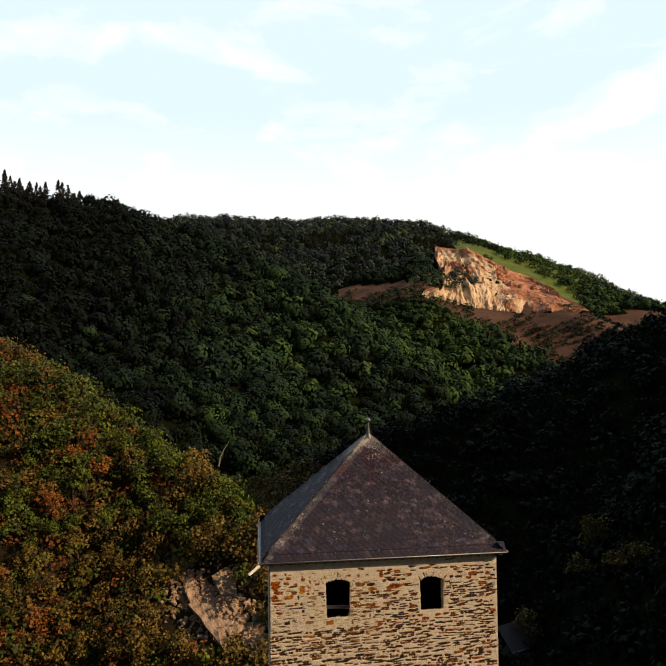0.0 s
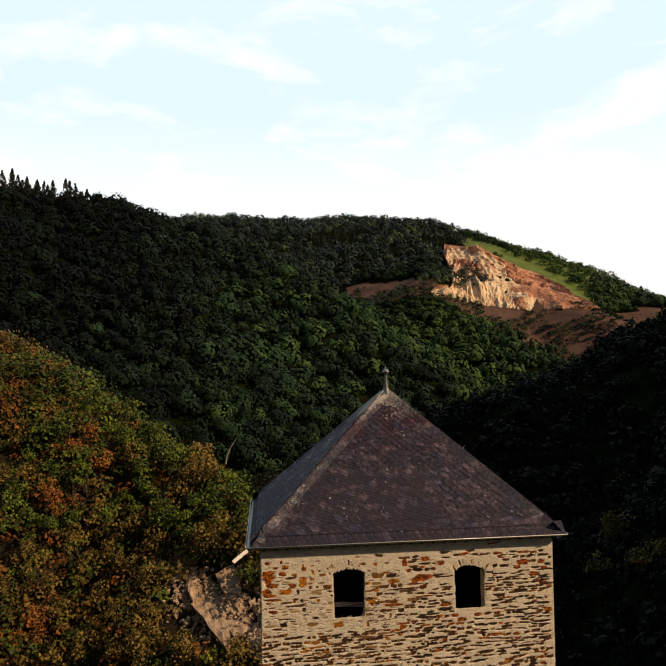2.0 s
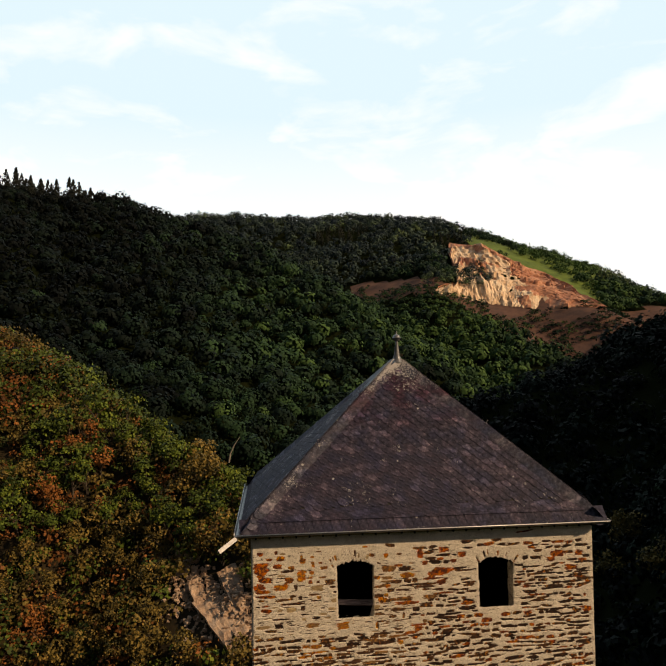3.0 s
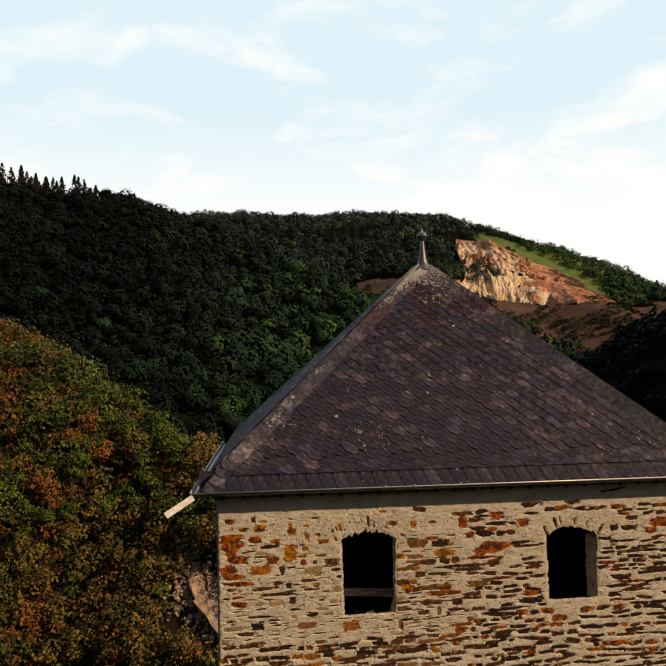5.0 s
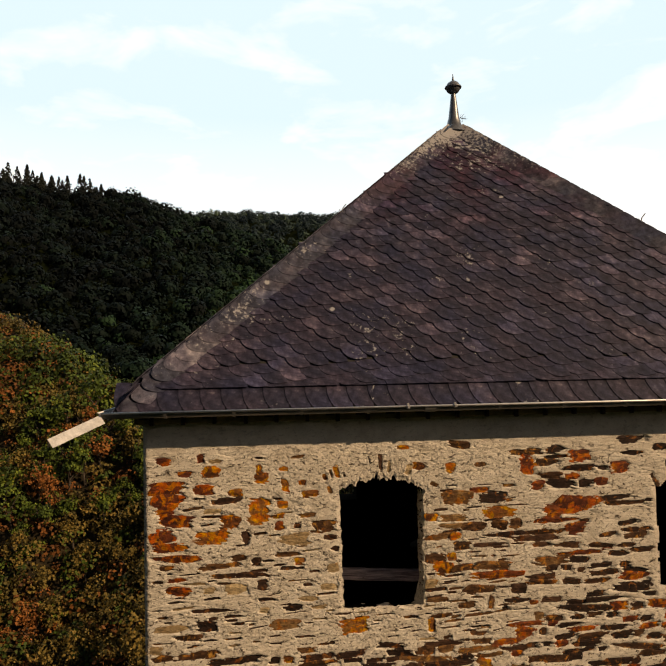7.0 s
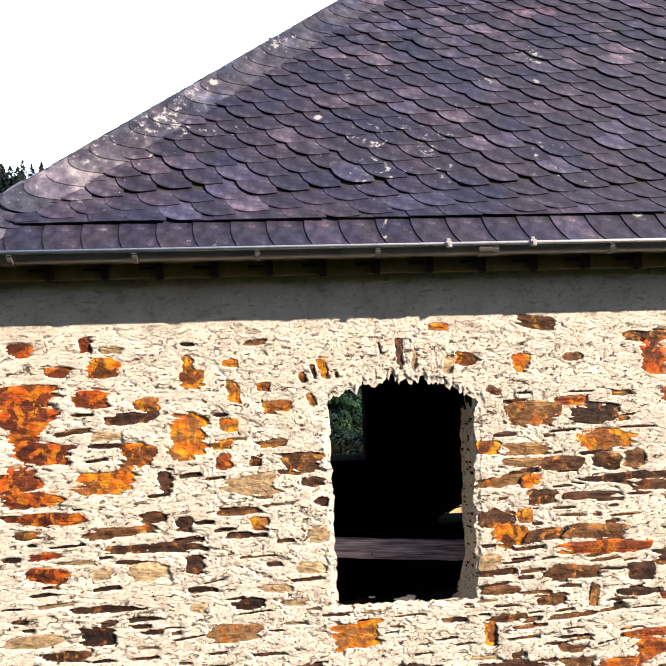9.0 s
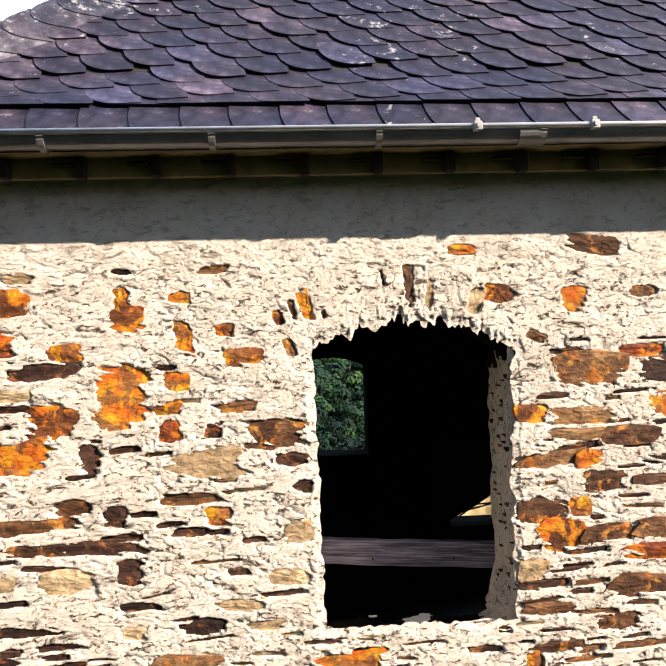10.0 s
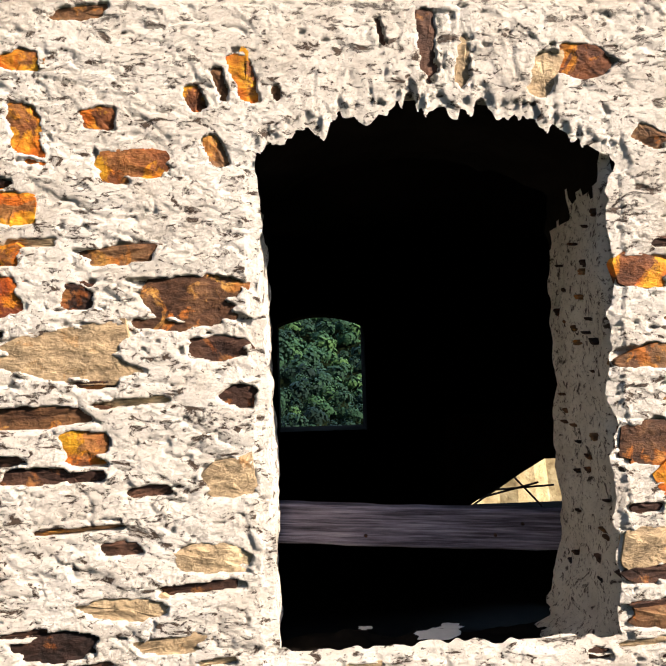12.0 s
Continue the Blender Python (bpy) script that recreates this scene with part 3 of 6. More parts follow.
def make_quarry():
    """The stepped, broken face of the quarry on the far hill: cream walls below, red rubble above and to one side."""
    low = [(152, 590), (200, 600), (237, 588), (300, 556)]
    top = [(160, 606), (190, 632), (196, 700), (212, 756), (236, 728), (264, 698), (276, 690), (300, 684), (306, 636), (308, 566)]
    at = lambda line, k: tuple(np.interp(k, np.linspace(0, 1, len(line)), [p[c] for p in line]) for c in (0, 1))
    nu, nv = 120, 52
    u, w = np.meshgrid(np.linspace(0, 1, nu), np.linspace(0, 1, nv))
    ax, ay = at(low, u)
    bx, by = at(top, u)
    # benches: steep risers with narrow floors between, of uneven height
    heave = w + 0.10 * (vnoise(u, w, 0.16, 0.3, 61) - 0.5) * np.minimum(1, 6 * w) * np.minimum(1, 6 * (1 - w))
    steps = 3.0
    whole, rest = np.floor(heave * steps), heave * steps - np.floor(heave * steps)
    k = (whole + np.clip(rest / 0.62, 0, 1) ** 1.3) / steps
    x, y = ax + (bx - ax) * w, ay + (by - ay) * w
    line = ground_height(ax, ay) + (ground_height(bx, by) - ground_height(ax, ay)) * np.clip(0.45 * w + 0.55 * k, 0, 1)
    ribs = 1 - np.abs(2 * vnoise(u + 0.06 * w, w, 0.035, 0.5, 65) - 1)
    rough = 7 * (vnoise(u, w, 0.13, 0.16, 62) - 0.5) + 2.5 * (ribs - 0.5) + 5 * (vnoise(u, w, 0.05, 0.07, 63) - 0.5) + 2.5 * (vnoise(u, w, 0.012, 0.02, 64) - 0.5)
    edge = np.minimum.reduce([np.ones_like(u), 10 * np.minimum(u, 1 - u), 8 * (1 - w)])
    z = np.maximum(ground_height(x, y) + (1.5 + 1.2 * ribs) * np.minimum(1, 8 * w) - 1.0 * (w < 0.01), line + 3.0 * np.minimum(1, 8 * w) - 1.5 * (w < 0.01) + rough * edge)
    g = np.random.default_rng(68)
    verts = (np.stack([x, y - 0.9 * rough * edge, z], -1) + g.uniform(-0.5, 0.5, (nv, nu, 3)) * np.minimum(edge, 10 * w)[..., None]).reshape(-1, 3).tolist()
    faces = [(j * nu + i, j * nu + i + 1, (j + 1) * nu + i + 1, (j + 1) * nu + i) for j in range(nv - 1) for i in range(nu - 1)]
    ob = place("quarry_face", verts, faces, mat_bare)
    ob.data.materials.append(mat_scree)
    red = 1.3 * (vnoise(u, w, 0.11, 0.22, 66) - 0.5) + 0.5 * (vnoise(u, w, 0.03, 0.06, 67) - 0.5) + 0.9 * (w - 0.45) + 0.9 * np.clip((u - 0.62) / 0.2, -0.3, 0.6) + 0.35 * (rest > 0.62)
    ob.data.polygons.foreach_set("material_index", (red[:-1, :-1] > 0.0).ravel().astype(np.int32))
    return tagged(ob, "stepped red and cream rock face of a hillside quarry", "quarry", kind="structure")


make_quarry()


def crown_tufts(centre, radius, height, tufts, size, g, spiky=False, wild=0.35):
    """Tufts of leaves over one crown."""
    a = g.uniform(0, 2 * np.pi, tufts)
    if spiky:
        k = g.uniform(0, 1, tufts) ** 1.1
        r = radius * (1 - k) * np.sqrt(g.uniform(0.08, 1.1, tufts)) + 0.03 * radius
        p = np.stack([r * np.cos(a), r * np.sin(a), height * (0.1 + 0.9 * k)], -1)
        nrm = np.stack([np.cos(a), np.sin(a), np.full(tufts, 0.5)], -1)
    else:
        c = g.uniform(-0.3, 1, tufts)
        s = np.sqrt(1 - c * c)
        f0, f1, f2 = g.uniform(0, 6, 3)
        lobes = 1 + 0.20 * np.sin(3 * a + f0) * s + 0.15 * np.sin(5 * c + 2 * a + f1) + 0.12 * np.sin(7 * a + 4 * c + f2) * s
        r = lobes * g.uniform(0.80, 1.04, tufts)
        nrm = np.stack([s * np.cos(a), s * np.sin(a), c], -1)
        p = nrm * r[:, None] * [radius, radius, height * 0.42] + [0, 0, height * 0.58]
    nrm = nrm + g.normal(0, wild, (tufts, 3))
    nrm /= np.linalg.norm(nrm, axis=1)[:, None]
    side = np.cross(nrm, g.normal(0, 1, (tufts, 3)))
    side /= np.linalg.norm(side, axis=1)[:, None] + 1e-9
    other = np.cross(nrm, side)
    w = size * g.uniform(0.6, 1.3, (tufts, 1))
    h = size * g.uniform(0.5, 1.1, (tufts, 1))
    if spiky:
        w, h = w * 0.8, h * 0.8
    q = np.stack([p - side * w, p - other * h, p + side * w * g.uniform(0.7, 1.2, (tufts, 1)), p + other * h], 1)
    return q + np.asarray(centre)


def sector(x, y, low, high):
    b = np.degrees(np.arctan2(x + 2, y + 21))
    return (b > low) & (b < high)


def spread(x0, x1, y0, y1, gap, keep):
    """Jittered places over a part of the plan."""
    xs, ys = np.meshgrid(np.arange(x0, x1, gap), np.arange(y0, y1, gap))
    xs = (xs + rng.uniform(-0.48, 0.48, xs.shape) * gap).ravel()
    ys = (ys + rng.uniform(-0.48, 0.48, ys.shape) * gap).ravel()
    ok = keep(xs, ys)
    return xs[ok], ys[ok], ground_height(xs[ok], ys[ok])


def wood(name, label, places, radius, tufts, size, tone, mat, spiky=False, sink=0.5, slim=2.1, wild=0.35):
    """A far wood as one thing."""
    quads, tints = [], []
    for x, y, z in zip(*places):
        r = radius * rng.uniform(0.6, 1.35)
        quads.append(crown_tufts((x, y, z - sink * r), r, r * slim * rng.uniform(0.85, 1.2), tufts, size * r, rng, spiky, wild))
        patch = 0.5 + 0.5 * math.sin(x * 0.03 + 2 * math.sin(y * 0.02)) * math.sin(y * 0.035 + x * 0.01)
        # sunlit and dim stretches of the hillsides are put into the leaf tint
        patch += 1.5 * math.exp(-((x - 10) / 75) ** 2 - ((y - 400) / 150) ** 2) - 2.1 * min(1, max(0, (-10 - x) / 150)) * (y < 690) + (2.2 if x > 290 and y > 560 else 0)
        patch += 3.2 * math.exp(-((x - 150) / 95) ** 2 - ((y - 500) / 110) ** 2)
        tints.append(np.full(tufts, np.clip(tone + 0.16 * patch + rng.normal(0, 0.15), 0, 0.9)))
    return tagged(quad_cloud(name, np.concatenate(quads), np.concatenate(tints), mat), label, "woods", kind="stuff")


bare = lambda x, y: within_plan(x, y, TERRACE) | within_plan(x, y + 22, TERRACE) & (x < 200) | within_plan(x, y + 44, TERRACE) & (x > 60) & (x < 175) | within_plan(x, y, PIT) | within_plan(x, y, MEADOW)
conifers = lambda x, y: (x < -165) & (y > 615) & (y < 720) | (np.sin(x * 0.02) * np.sin(y * 0.03 + 1) > 0.55) & (y > 690) & (x > 60) & (x < 235)
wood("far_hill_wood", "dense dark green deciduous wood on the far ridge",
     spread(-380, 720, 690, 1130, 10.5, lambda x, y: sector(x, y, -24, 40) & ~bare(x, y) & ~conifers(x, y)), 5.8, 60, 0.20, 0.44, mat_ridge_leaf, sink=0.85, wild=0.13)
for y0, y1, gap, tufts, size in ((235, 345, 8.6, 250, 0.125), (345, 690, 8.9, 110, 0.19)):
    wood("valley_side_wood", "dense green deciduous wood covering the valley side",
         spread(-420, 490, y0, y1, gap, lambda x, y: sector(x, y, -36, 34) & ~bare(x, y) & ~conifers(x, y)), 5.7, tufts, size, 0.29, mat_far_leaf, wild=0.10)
wood("conifer_stand", "dark pointed conifers standing along the ridge",
     spread(-330, -160, 610, 725, 9.5, lambda x, y: sector(x, y, -26, 38) & ~bare(x, y) & conifers(x, y)), 6.8, 190, 0.17, 0.12, mat_needle, True, 0.3, 2.7)
wood("conifer_stand", "dark young conifers among the broadleaf wood",
     spread(60, 240, 690, 1000, 9.5, lambda x, y: sector(x, y, -26, 38) & ~bare(x, y) & conifers(x, y)), 4.2, 120, 0.20, 0.15, mat_needle, True, 1.2, 3.6)
SCAR = [(186, 530), (213, 548), (232, 536), (228, 500), (206, 510)]
wood("terrace_scrub", "low scrub growing on the bare quarry terrace",
     spread(30, 360, 480, 690, 4.6, lambda x, y: (within_plan(x, y, TERRACE) & (y < 572 + 6 * np.sin(x * 0.11)) | within_plan(x, y + 22, TERRACE) & (x < 200)) & ~within_plan(x, y, SCAR) & (np.sin(x * 0.06 + 1) * np.sin(y * 0.14 + x * 0.02) > -0.30)), 2.3, 34, 0.26, 0.34, mat_far_leaf, False, 0.1, 1.5)
wood("terrace_edge_wood", "low young trees along the edge of the terrace",
     spread(50, 205, 500, 690, 5.2, lambda x, y: within_plan(x, y + 44, TERRACE) & ~within_plan(x, y, TERRACE)), 3.0, 46, 0.22, 0.34, mat_far_leaf, False, 0.3, 1.5, 0.15)
open_strip = lambda x, y: within_plan(x - 30, y - 10, PIT) | within_plan(x - 14, y - 40, PIT) | within_plan(x - 4, y - 60, PIT) & (x < 285)
wood("meadow_trees", "young trees closing in on the meadow beside the quarry",
     spread(240, 420, 600, 850, 8.0, lambda x, y: within_plan(x, y, MEADOW) & (~open_strip(x, y) | (np.sin(x * 0.09 + 0.4) * np.sin(y * 0.05 + 1.0) > 0.72))), 4.4, 70, 0.20, 0.50, mat_far_leaf, False, 0.5, 2.0)
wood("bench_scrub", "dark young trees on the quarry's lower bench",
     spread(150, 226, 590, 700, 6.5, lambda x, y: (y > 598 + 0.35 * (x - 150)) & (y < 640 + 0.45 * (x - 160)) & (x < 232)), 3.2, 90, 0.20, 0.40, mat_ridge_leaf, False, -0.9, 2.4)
# tone 0 puts the hillside's shade into the leaf colour as well
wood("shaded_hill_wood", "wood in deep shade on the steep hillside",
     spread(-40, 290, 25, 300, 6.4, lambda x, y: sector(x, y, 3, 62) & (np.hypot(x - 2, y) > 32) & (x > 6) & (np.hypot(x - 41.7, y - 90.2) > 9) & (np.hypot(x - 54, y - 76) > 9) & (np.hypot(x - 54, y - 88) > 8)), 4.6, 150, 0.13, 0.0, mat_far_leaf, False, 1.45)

# ---- the near slope: trees that can be told apart ----
rng = np.random.default_rng(19)
SHADES = {"green": mat_leaf, "olive": mat_olive, "rust": mat_rust}


def slope_tree(shade, seed):
    """A broad tree with trunk, limbs and a crown of leaf tufts, about 6 m high."""
    g = np.random.default_rng(seed)
    tree = new("tree")
    bm = bmesh.new()
    def limb(a, b, r0, r1):
        a, b = Vector(a), Vector(b)
        t = (b - a).normalized()
        s = t.orthogonal().normalized()
        w = t.cross(s)
        rings = [[bm.verts.new(c + (s * math.cos(k) + w * math.sin(k)) * r) for k in np.linspace(0, 2 * math.pi, 6, endpoint=False)] for c, r in ((a, r0), (b, r1))]
        for i in range(6):
            bm.faces.new((rings[0][i], rings[0][(i + 1) % 6], rings[1][(i + 1) % 6], rings[1][i]))
    limb((0, 0, -1.2), (0.1, 0, 2.4), 0.20, 0.12)
    for i in range(4):
        a = i * 1.6 + g.uniform(0, 1)
        limb((0.1, 0, 1.6 + 0.3 * i), (1.5 * math.cos(a), 1.5 * math.sin(a), 3.2 + 0.4 * i), 0.08, 0.03)
    part("trunk", bm, mat_bark, tree)
    clumps, tone = [], []
    for i in range(9):
        a = g.uniform(0, 2 * np.pi)
        d = g.uniform(0.3, 1.7) if i else 0
        r = g.uniform(0.8, 1.35)
        c = (d * math.cos(a), d * math.sin(a), g.uniform(1.6, 4.4) - 0.5 * d - 0.3 * r)
        n = 46
        clumps.append(crown_tufts(c, r, r * 1.9, n, 0.20, g, wild=0.5))
        tone.append(np.full(n, g.uniform(0.05, 0.62)))
    quad_cloud("crown", np.concatenate(clumps), np.concatenate(tone), SHADES[shade], tree)
    names = {"green": "green broadleaf tree on the steep slope", "olive": "yellowing olive-green tree on the steep slope",
             "rust": "rust-coloured autumn tree on the steep slope"}
    return tagged(tree, names[shade], "tree", group="trees on the near slope")


RUSTY = [(-53, 3, 6, 4), (-34, -7, 10, 4.5), (-24, -10, 9, 4), (-43, -12.5, 6, 3.5), (-41, -30, 6, 4)]   # where the leaves turn: x, height, spreads
OUTCROP = [(-19, 92), (-10, 91), (-4, 84), (-1, 76), (-6, 76), (-16, 84)]
models = {k: [slope_tree(k, 100 * j + i) for i in range(n)] for j, (k, n) in enumerate((("green", 4), ("olive", 3), ("rust", 2)))}
fresh = {id(m): True for some in models.values() for m in some}
sx, sy, sz = spread(-82, 14, 70, 178, 3.7, lambda x, y: sector(x, y, -26, 9) & ~within_plan(x, y, OUTCROP))
front = np.argsort(np.hypot(sx + 2, sy + 10))
count = 0
spare = []
for i in front:
    x, y, z = float(sx[i]), float(sy[i]), float(sz[i])
    warm = 0.6 * vnoise(x, z * 1.3, 10, 7, 71) + 0.5 * vnoise(x, z, 4.5, 4, 72) - 0.05
    crestward = np.clip((x + 36) / 30, 0, 1)
    turning = max(math.exp(-((x - a) / c) ** 2 - ((z - b) / d) ** 2) for a, b, c, d in RUSTY)
    shade = "rust" if warm + 0.42 * turning > 0.80 else "olive" if z < -17 and warm < 0.62 or warm < 0.36 - 0.2 * crestward else "green"
    if count >= 290:
        spare.append((x, y, z, shade))
        continue
    count += 1
    model = models[shade][int(rng.integers(len(models[shade])))]
    k = rng.uniform(0.95, 1.5) * (0.8 if z < -18 else 1.0)
    m = pose(x, y, z - 0.4, rng.normal(0, 4), rng.normal(0, 4), rng.uniform(0, 360)) @ Matrix.Diagonal((k, k, k * rng.uniform(0.85, 1.1), 1))
    if fresh.pop(id(model), None):
        model.matrix_basis = m
    else:
        c = copy_thing(model, pose(0, 0, 0))
        c.matrix_basis = m
for shade, mat in SHADES.items():
    some = [p[:3] for p in spare if p[3] == shade]
    if some:
        wood("upper_slope_wood", "mixed autumn wood on the upper slope", np.array(some).T, 3.3, 200, 0.095, 0.16, mat, False, 0.8, 1.9)


for shade, share in (("olive", 0.50), ("green", 0.26), ("rust", 0.24)):
    pick = lambda x, y: sector(x, y, -30, 10) & (y > 66) & ~within_plan(x, y, OUTCROP) & (rng.random(x.shape) < share)
    wood("undergrowth", "tangled shrubs between the trees", spread(-82, 16, 62, 178, 2.0, pick), 1.75, 52, 0.17, 0.24, SHADES[shade], False, 0.25, 1.8)


def make_outcrop():
    """Tilted pale rock slabs breaking out of the slope."""
    rock = tagged(new("rock_outcrop"), "pale tilted rock slabs breaking out of the slope", "rock")
    g = np.random.default_rng(8)
    face = Vector((0, -0.72, 0.69))
    for a, b, w in (((-8.6, 89.6, -18.7), (-2.6, 77.8, -26.0), 3.2),
                    ((-11.7, 87.8, -22.0), (-6.9, 80.3, -24.5), 4.0),
                    ((-22.2, 101.4, -16.2), (-20.3, 97.2, -19.2), 1.6),
                    ((-13.9, 90.5, -20.8), (-12.2, 86.9, -23.0), 2.0)):
        a, b = Vector(a), Vector(b)
        along = (b - a).normalized()
        across = along.cross(face).normalized()
        out = across.cross(along).normalized()
        out = out if out.dot(face) > 0 else -out
        bm = bmesh.new()
        box(bm, -w / 2, w / 2, -1.6, 0.9, -0.8, (b - a).length + 0.8)
        bmesh.ops.subdivide_edges(bm, edges=bm.edges[:], cuts=10, use_grid_fill=True)
        for v in bm.verts:
            p = v.co + a
            v.co += Vector((noise.noise(p * 0.5), noise.noise(p * 0.8 + Vector((7, 0, 0))), noise.noise(p * 0.5 + Vector((0, 7, 0))))) * 0.24
            v.co.y += 0.10 * noise.noise(p * 2.3) + 0.10 * math.floor(2.5 * noise.noise(p * 0.9))
        ob = part("slab", bm, mat_cliff, rock)
        m = Matrix((across, out, along)).transposed().to_4x4()
        m.translation = a
        ob.matrix_basis = m
    return rock


make_outcrop()
# dark tint: shade from the hillside is put into these leaves too
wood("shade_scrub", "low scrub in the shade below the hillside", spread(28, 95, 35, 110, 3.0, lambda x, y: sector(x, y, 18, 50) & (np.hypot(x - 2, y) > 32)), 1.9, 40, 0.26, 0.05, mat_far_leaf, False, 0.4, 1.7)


def make_scree():
    """Broken rock lying about the outcrop."""
    g = np.random.default_rng(77)
    verts, faces = [], []
    for _ in range(800):
        k = g.random()
        x, y = -19 + 17 * k + g.normal(0, 1.6), 95 - 17 * k + g.normal(0, 2.2)
        z = float(ground_height(x, y))
        r = g.uniform(0.15, 0.6)
        base = len(verts)
        pts = g.normal(0, 1, (8, 3))
        pts = pts / np.linalg.norm(pts, axis=1)[:, None] * r * g.uniform(0.6, 1.2, (8, 1)) * [1.3, 1, 0.8]
        cube = np.array([(a, b, c) for a in (-1, 1) for b in (-1, 1) for c in (-1, 1)]) * r * 0.55 + pts * 0.45 + [x, y, z + 0.25 * r]
        verts += cube.tolist()
        faces += [tuple(base + i for i in f) for f in ((0, 1, 3, 2), (4, 6, 7, 5), (0, 4, 5, 1), (2, 3, 7, 6), (0, 2, 6, 4), (1, 5, 7, 3))]
    tagged(place("scree", verts, faces, mat_cliff), "broken pale rock lying on the slope", "scree", kind="stuff")


make_scree()

# pale-leaved bushes that stand out of the shaded hillside
for n, (x, y, z) in enumerate([(59.3, 97.0, -21.6), (55.1, 94.0, -24.7), (55.4, 81.3, -20.2), (56.6, 77.0, -17.2), (61.7, 96.6, -19.2), (43.2, 89.0, -32.1)]):
    c = copy_thing(models["olive"][n % 3], pose(0, 0, 0))
    c.matrix_basis = pose(x, y, z - 0.3, 0, 0, 70 * n) @ Matrix.Diagonal((1.25, 1.25, 1.0 if n else 1.6, 1))
    tagged(c, "olive bush in the shade of the hillside", "bush", group="bushes on the shaded hillside")


def make_dead_tree(x, y, z):
    """A bleached leaning trunk in the valley wood."""
    tree = tagged(new("dead_tree"), "bleached dead tree leaning in the valley wood", "tree")
    bm = bmesh.new()
    way = [Vector((x, y - 9, z + 1)), Vector((x + 0.6, y - 9, z + 4.5)), Vector((x + 2.2, y - 9, z + 8)), Vector((x + 4.6, y - 9, z + 11.5))]
    rings = [[bm.verts.new(p + Vector((r * math.cos(k), r * math.sin(k), 0))) for k in np.linspace(0, 2 * math.pi, 8, endpoint=False)] for p, r in zip(way, (0.42, 0.36, 0.28, 0.12))]
    for lo, hi in zip(rings, rings[1:]):
        for i in range(8):
            bm.faces.new((lo[i], lo[(i + 1) % 8], hi[(i + 1) % 8], hi[i]))
    part("trunk", bm, mat_pale_bark, tree)


make_dead_tree(-20.4, 273.7, -31.1)


def make_house(x, y, z):
    """A small slate-roofed house down in the shade."""
    house = tagged(new("house"), "small slate-roofed house in the shaded valley", "house")
    bm = bmesh.new()
    box(bm, -4, 4, -3, 3, -3, 3.2)
    part("wall", bm, mat_render, house)
    bm = bmesh.new()
    for side in (-1, 1):
        q = [bm.verts.new(p) for p in ((-4.4, 3.5 * side, 2.9), (4.4, 3.5 * side, 2.9), (4.4, 0, 6.1), (-4.4, 0, 6.1))]
        bm.faces.new(q if side < 0 else q[::-1])
        r = [bm.verts.new(v.co - Vector((0, 0, 0.18))) for v in q]
        bm.faces.new(r[::-1] if side < 0 else r)
        for i in range(4):
            bm.faces.new((q[i], q[(i + 1) % 4], r[(i + 1) % 4], r[i]))
    part("roof", bm, mat_house_roof, house)
    for u in (-2.2, 1.2):
        bm = bmesh.new()
        box(bm, u, u + 1.1, -3.06, -2.98, 0.2, 1.7)
        part("window", bm, mat_pane, house)
    bm = bmesh.new()
    box(bm, -4.15, -4.0, -3.2, -3.05, -3, 3.0)
    part("downpipe", bm, mat_bright_zinc, house)
    bm = bmesh.new()
    box(bm, -4.4, 4.4, -3.62, -3.5, 2.86, 2.98)
    part("gutter", bm, mat_bright_zinc, house)
    house.matrix_basis = pose(x, y, z, 0, 0, 24)


make_house(41.7, 90.2, -35.1)

# ---- the tower ----
X0, X1, Y1 = -1.83, 5.67, 4.95         # front corners and back face; the front face is at y = 0
WALL = 0.45
EAVE, WALL_TOP = 11.83, 11.76
APEX = Vector((1.86, 2.58, 15.455))
OX, OY = 0.23, 0.17                    # overhang of the eaves at the sides and in front
tower = tagged(new("tower"), "square rubble stone castle tower with a slate pyramid roof", "tower")


# windows: left, right, sill, springing, rise of the arch
W1, W2 = (-0.022, 0.765, 9.95, 11.03, 0.115), (3.07, 3.850, 10.02, 10.96, 0.13)
SPLAY = 0.035                            # how far the right side opens towards the inside


def opening(x, z, w, ragged=1.0):
    """Distance from the edge of a window: negative inside."""
    left, right, sill, spring, rise = w
    k = np.clip((x - left) / (right - left), 0, 1)
    top = spring + rise * 4 * k * (1 - k)
    rough = ragged * (0.014 * (vnoise(x, z, 0.05, 0.05, 5) - 0.5) + 0.012 * (vnoise(x, z, 0.02, 0.02, 6) - 0.5))
    teeth = ragged * np.where(z > spring - 0.03, 0.045 * (vnoise(x, z, 0.034, 0.5, 9) - 0.62) + 0.034 * (vnoise(x, z, 0.009, 0.3, 10) - 0.5), 0.0)
    low = np.clip((spring - z) / (spring - sill), 0, 1)
    ends = ragged * (0.020 * (vnoise(z, x, 0.045, 9.0, 7) - 0.5))
    return np.maximum.reduce([left + 0.024 * low - x + 0.5 * ends, x - right - 0.028 * (1 - low) ** 3 + ends, sill - z, z - top + teeth]) + rough


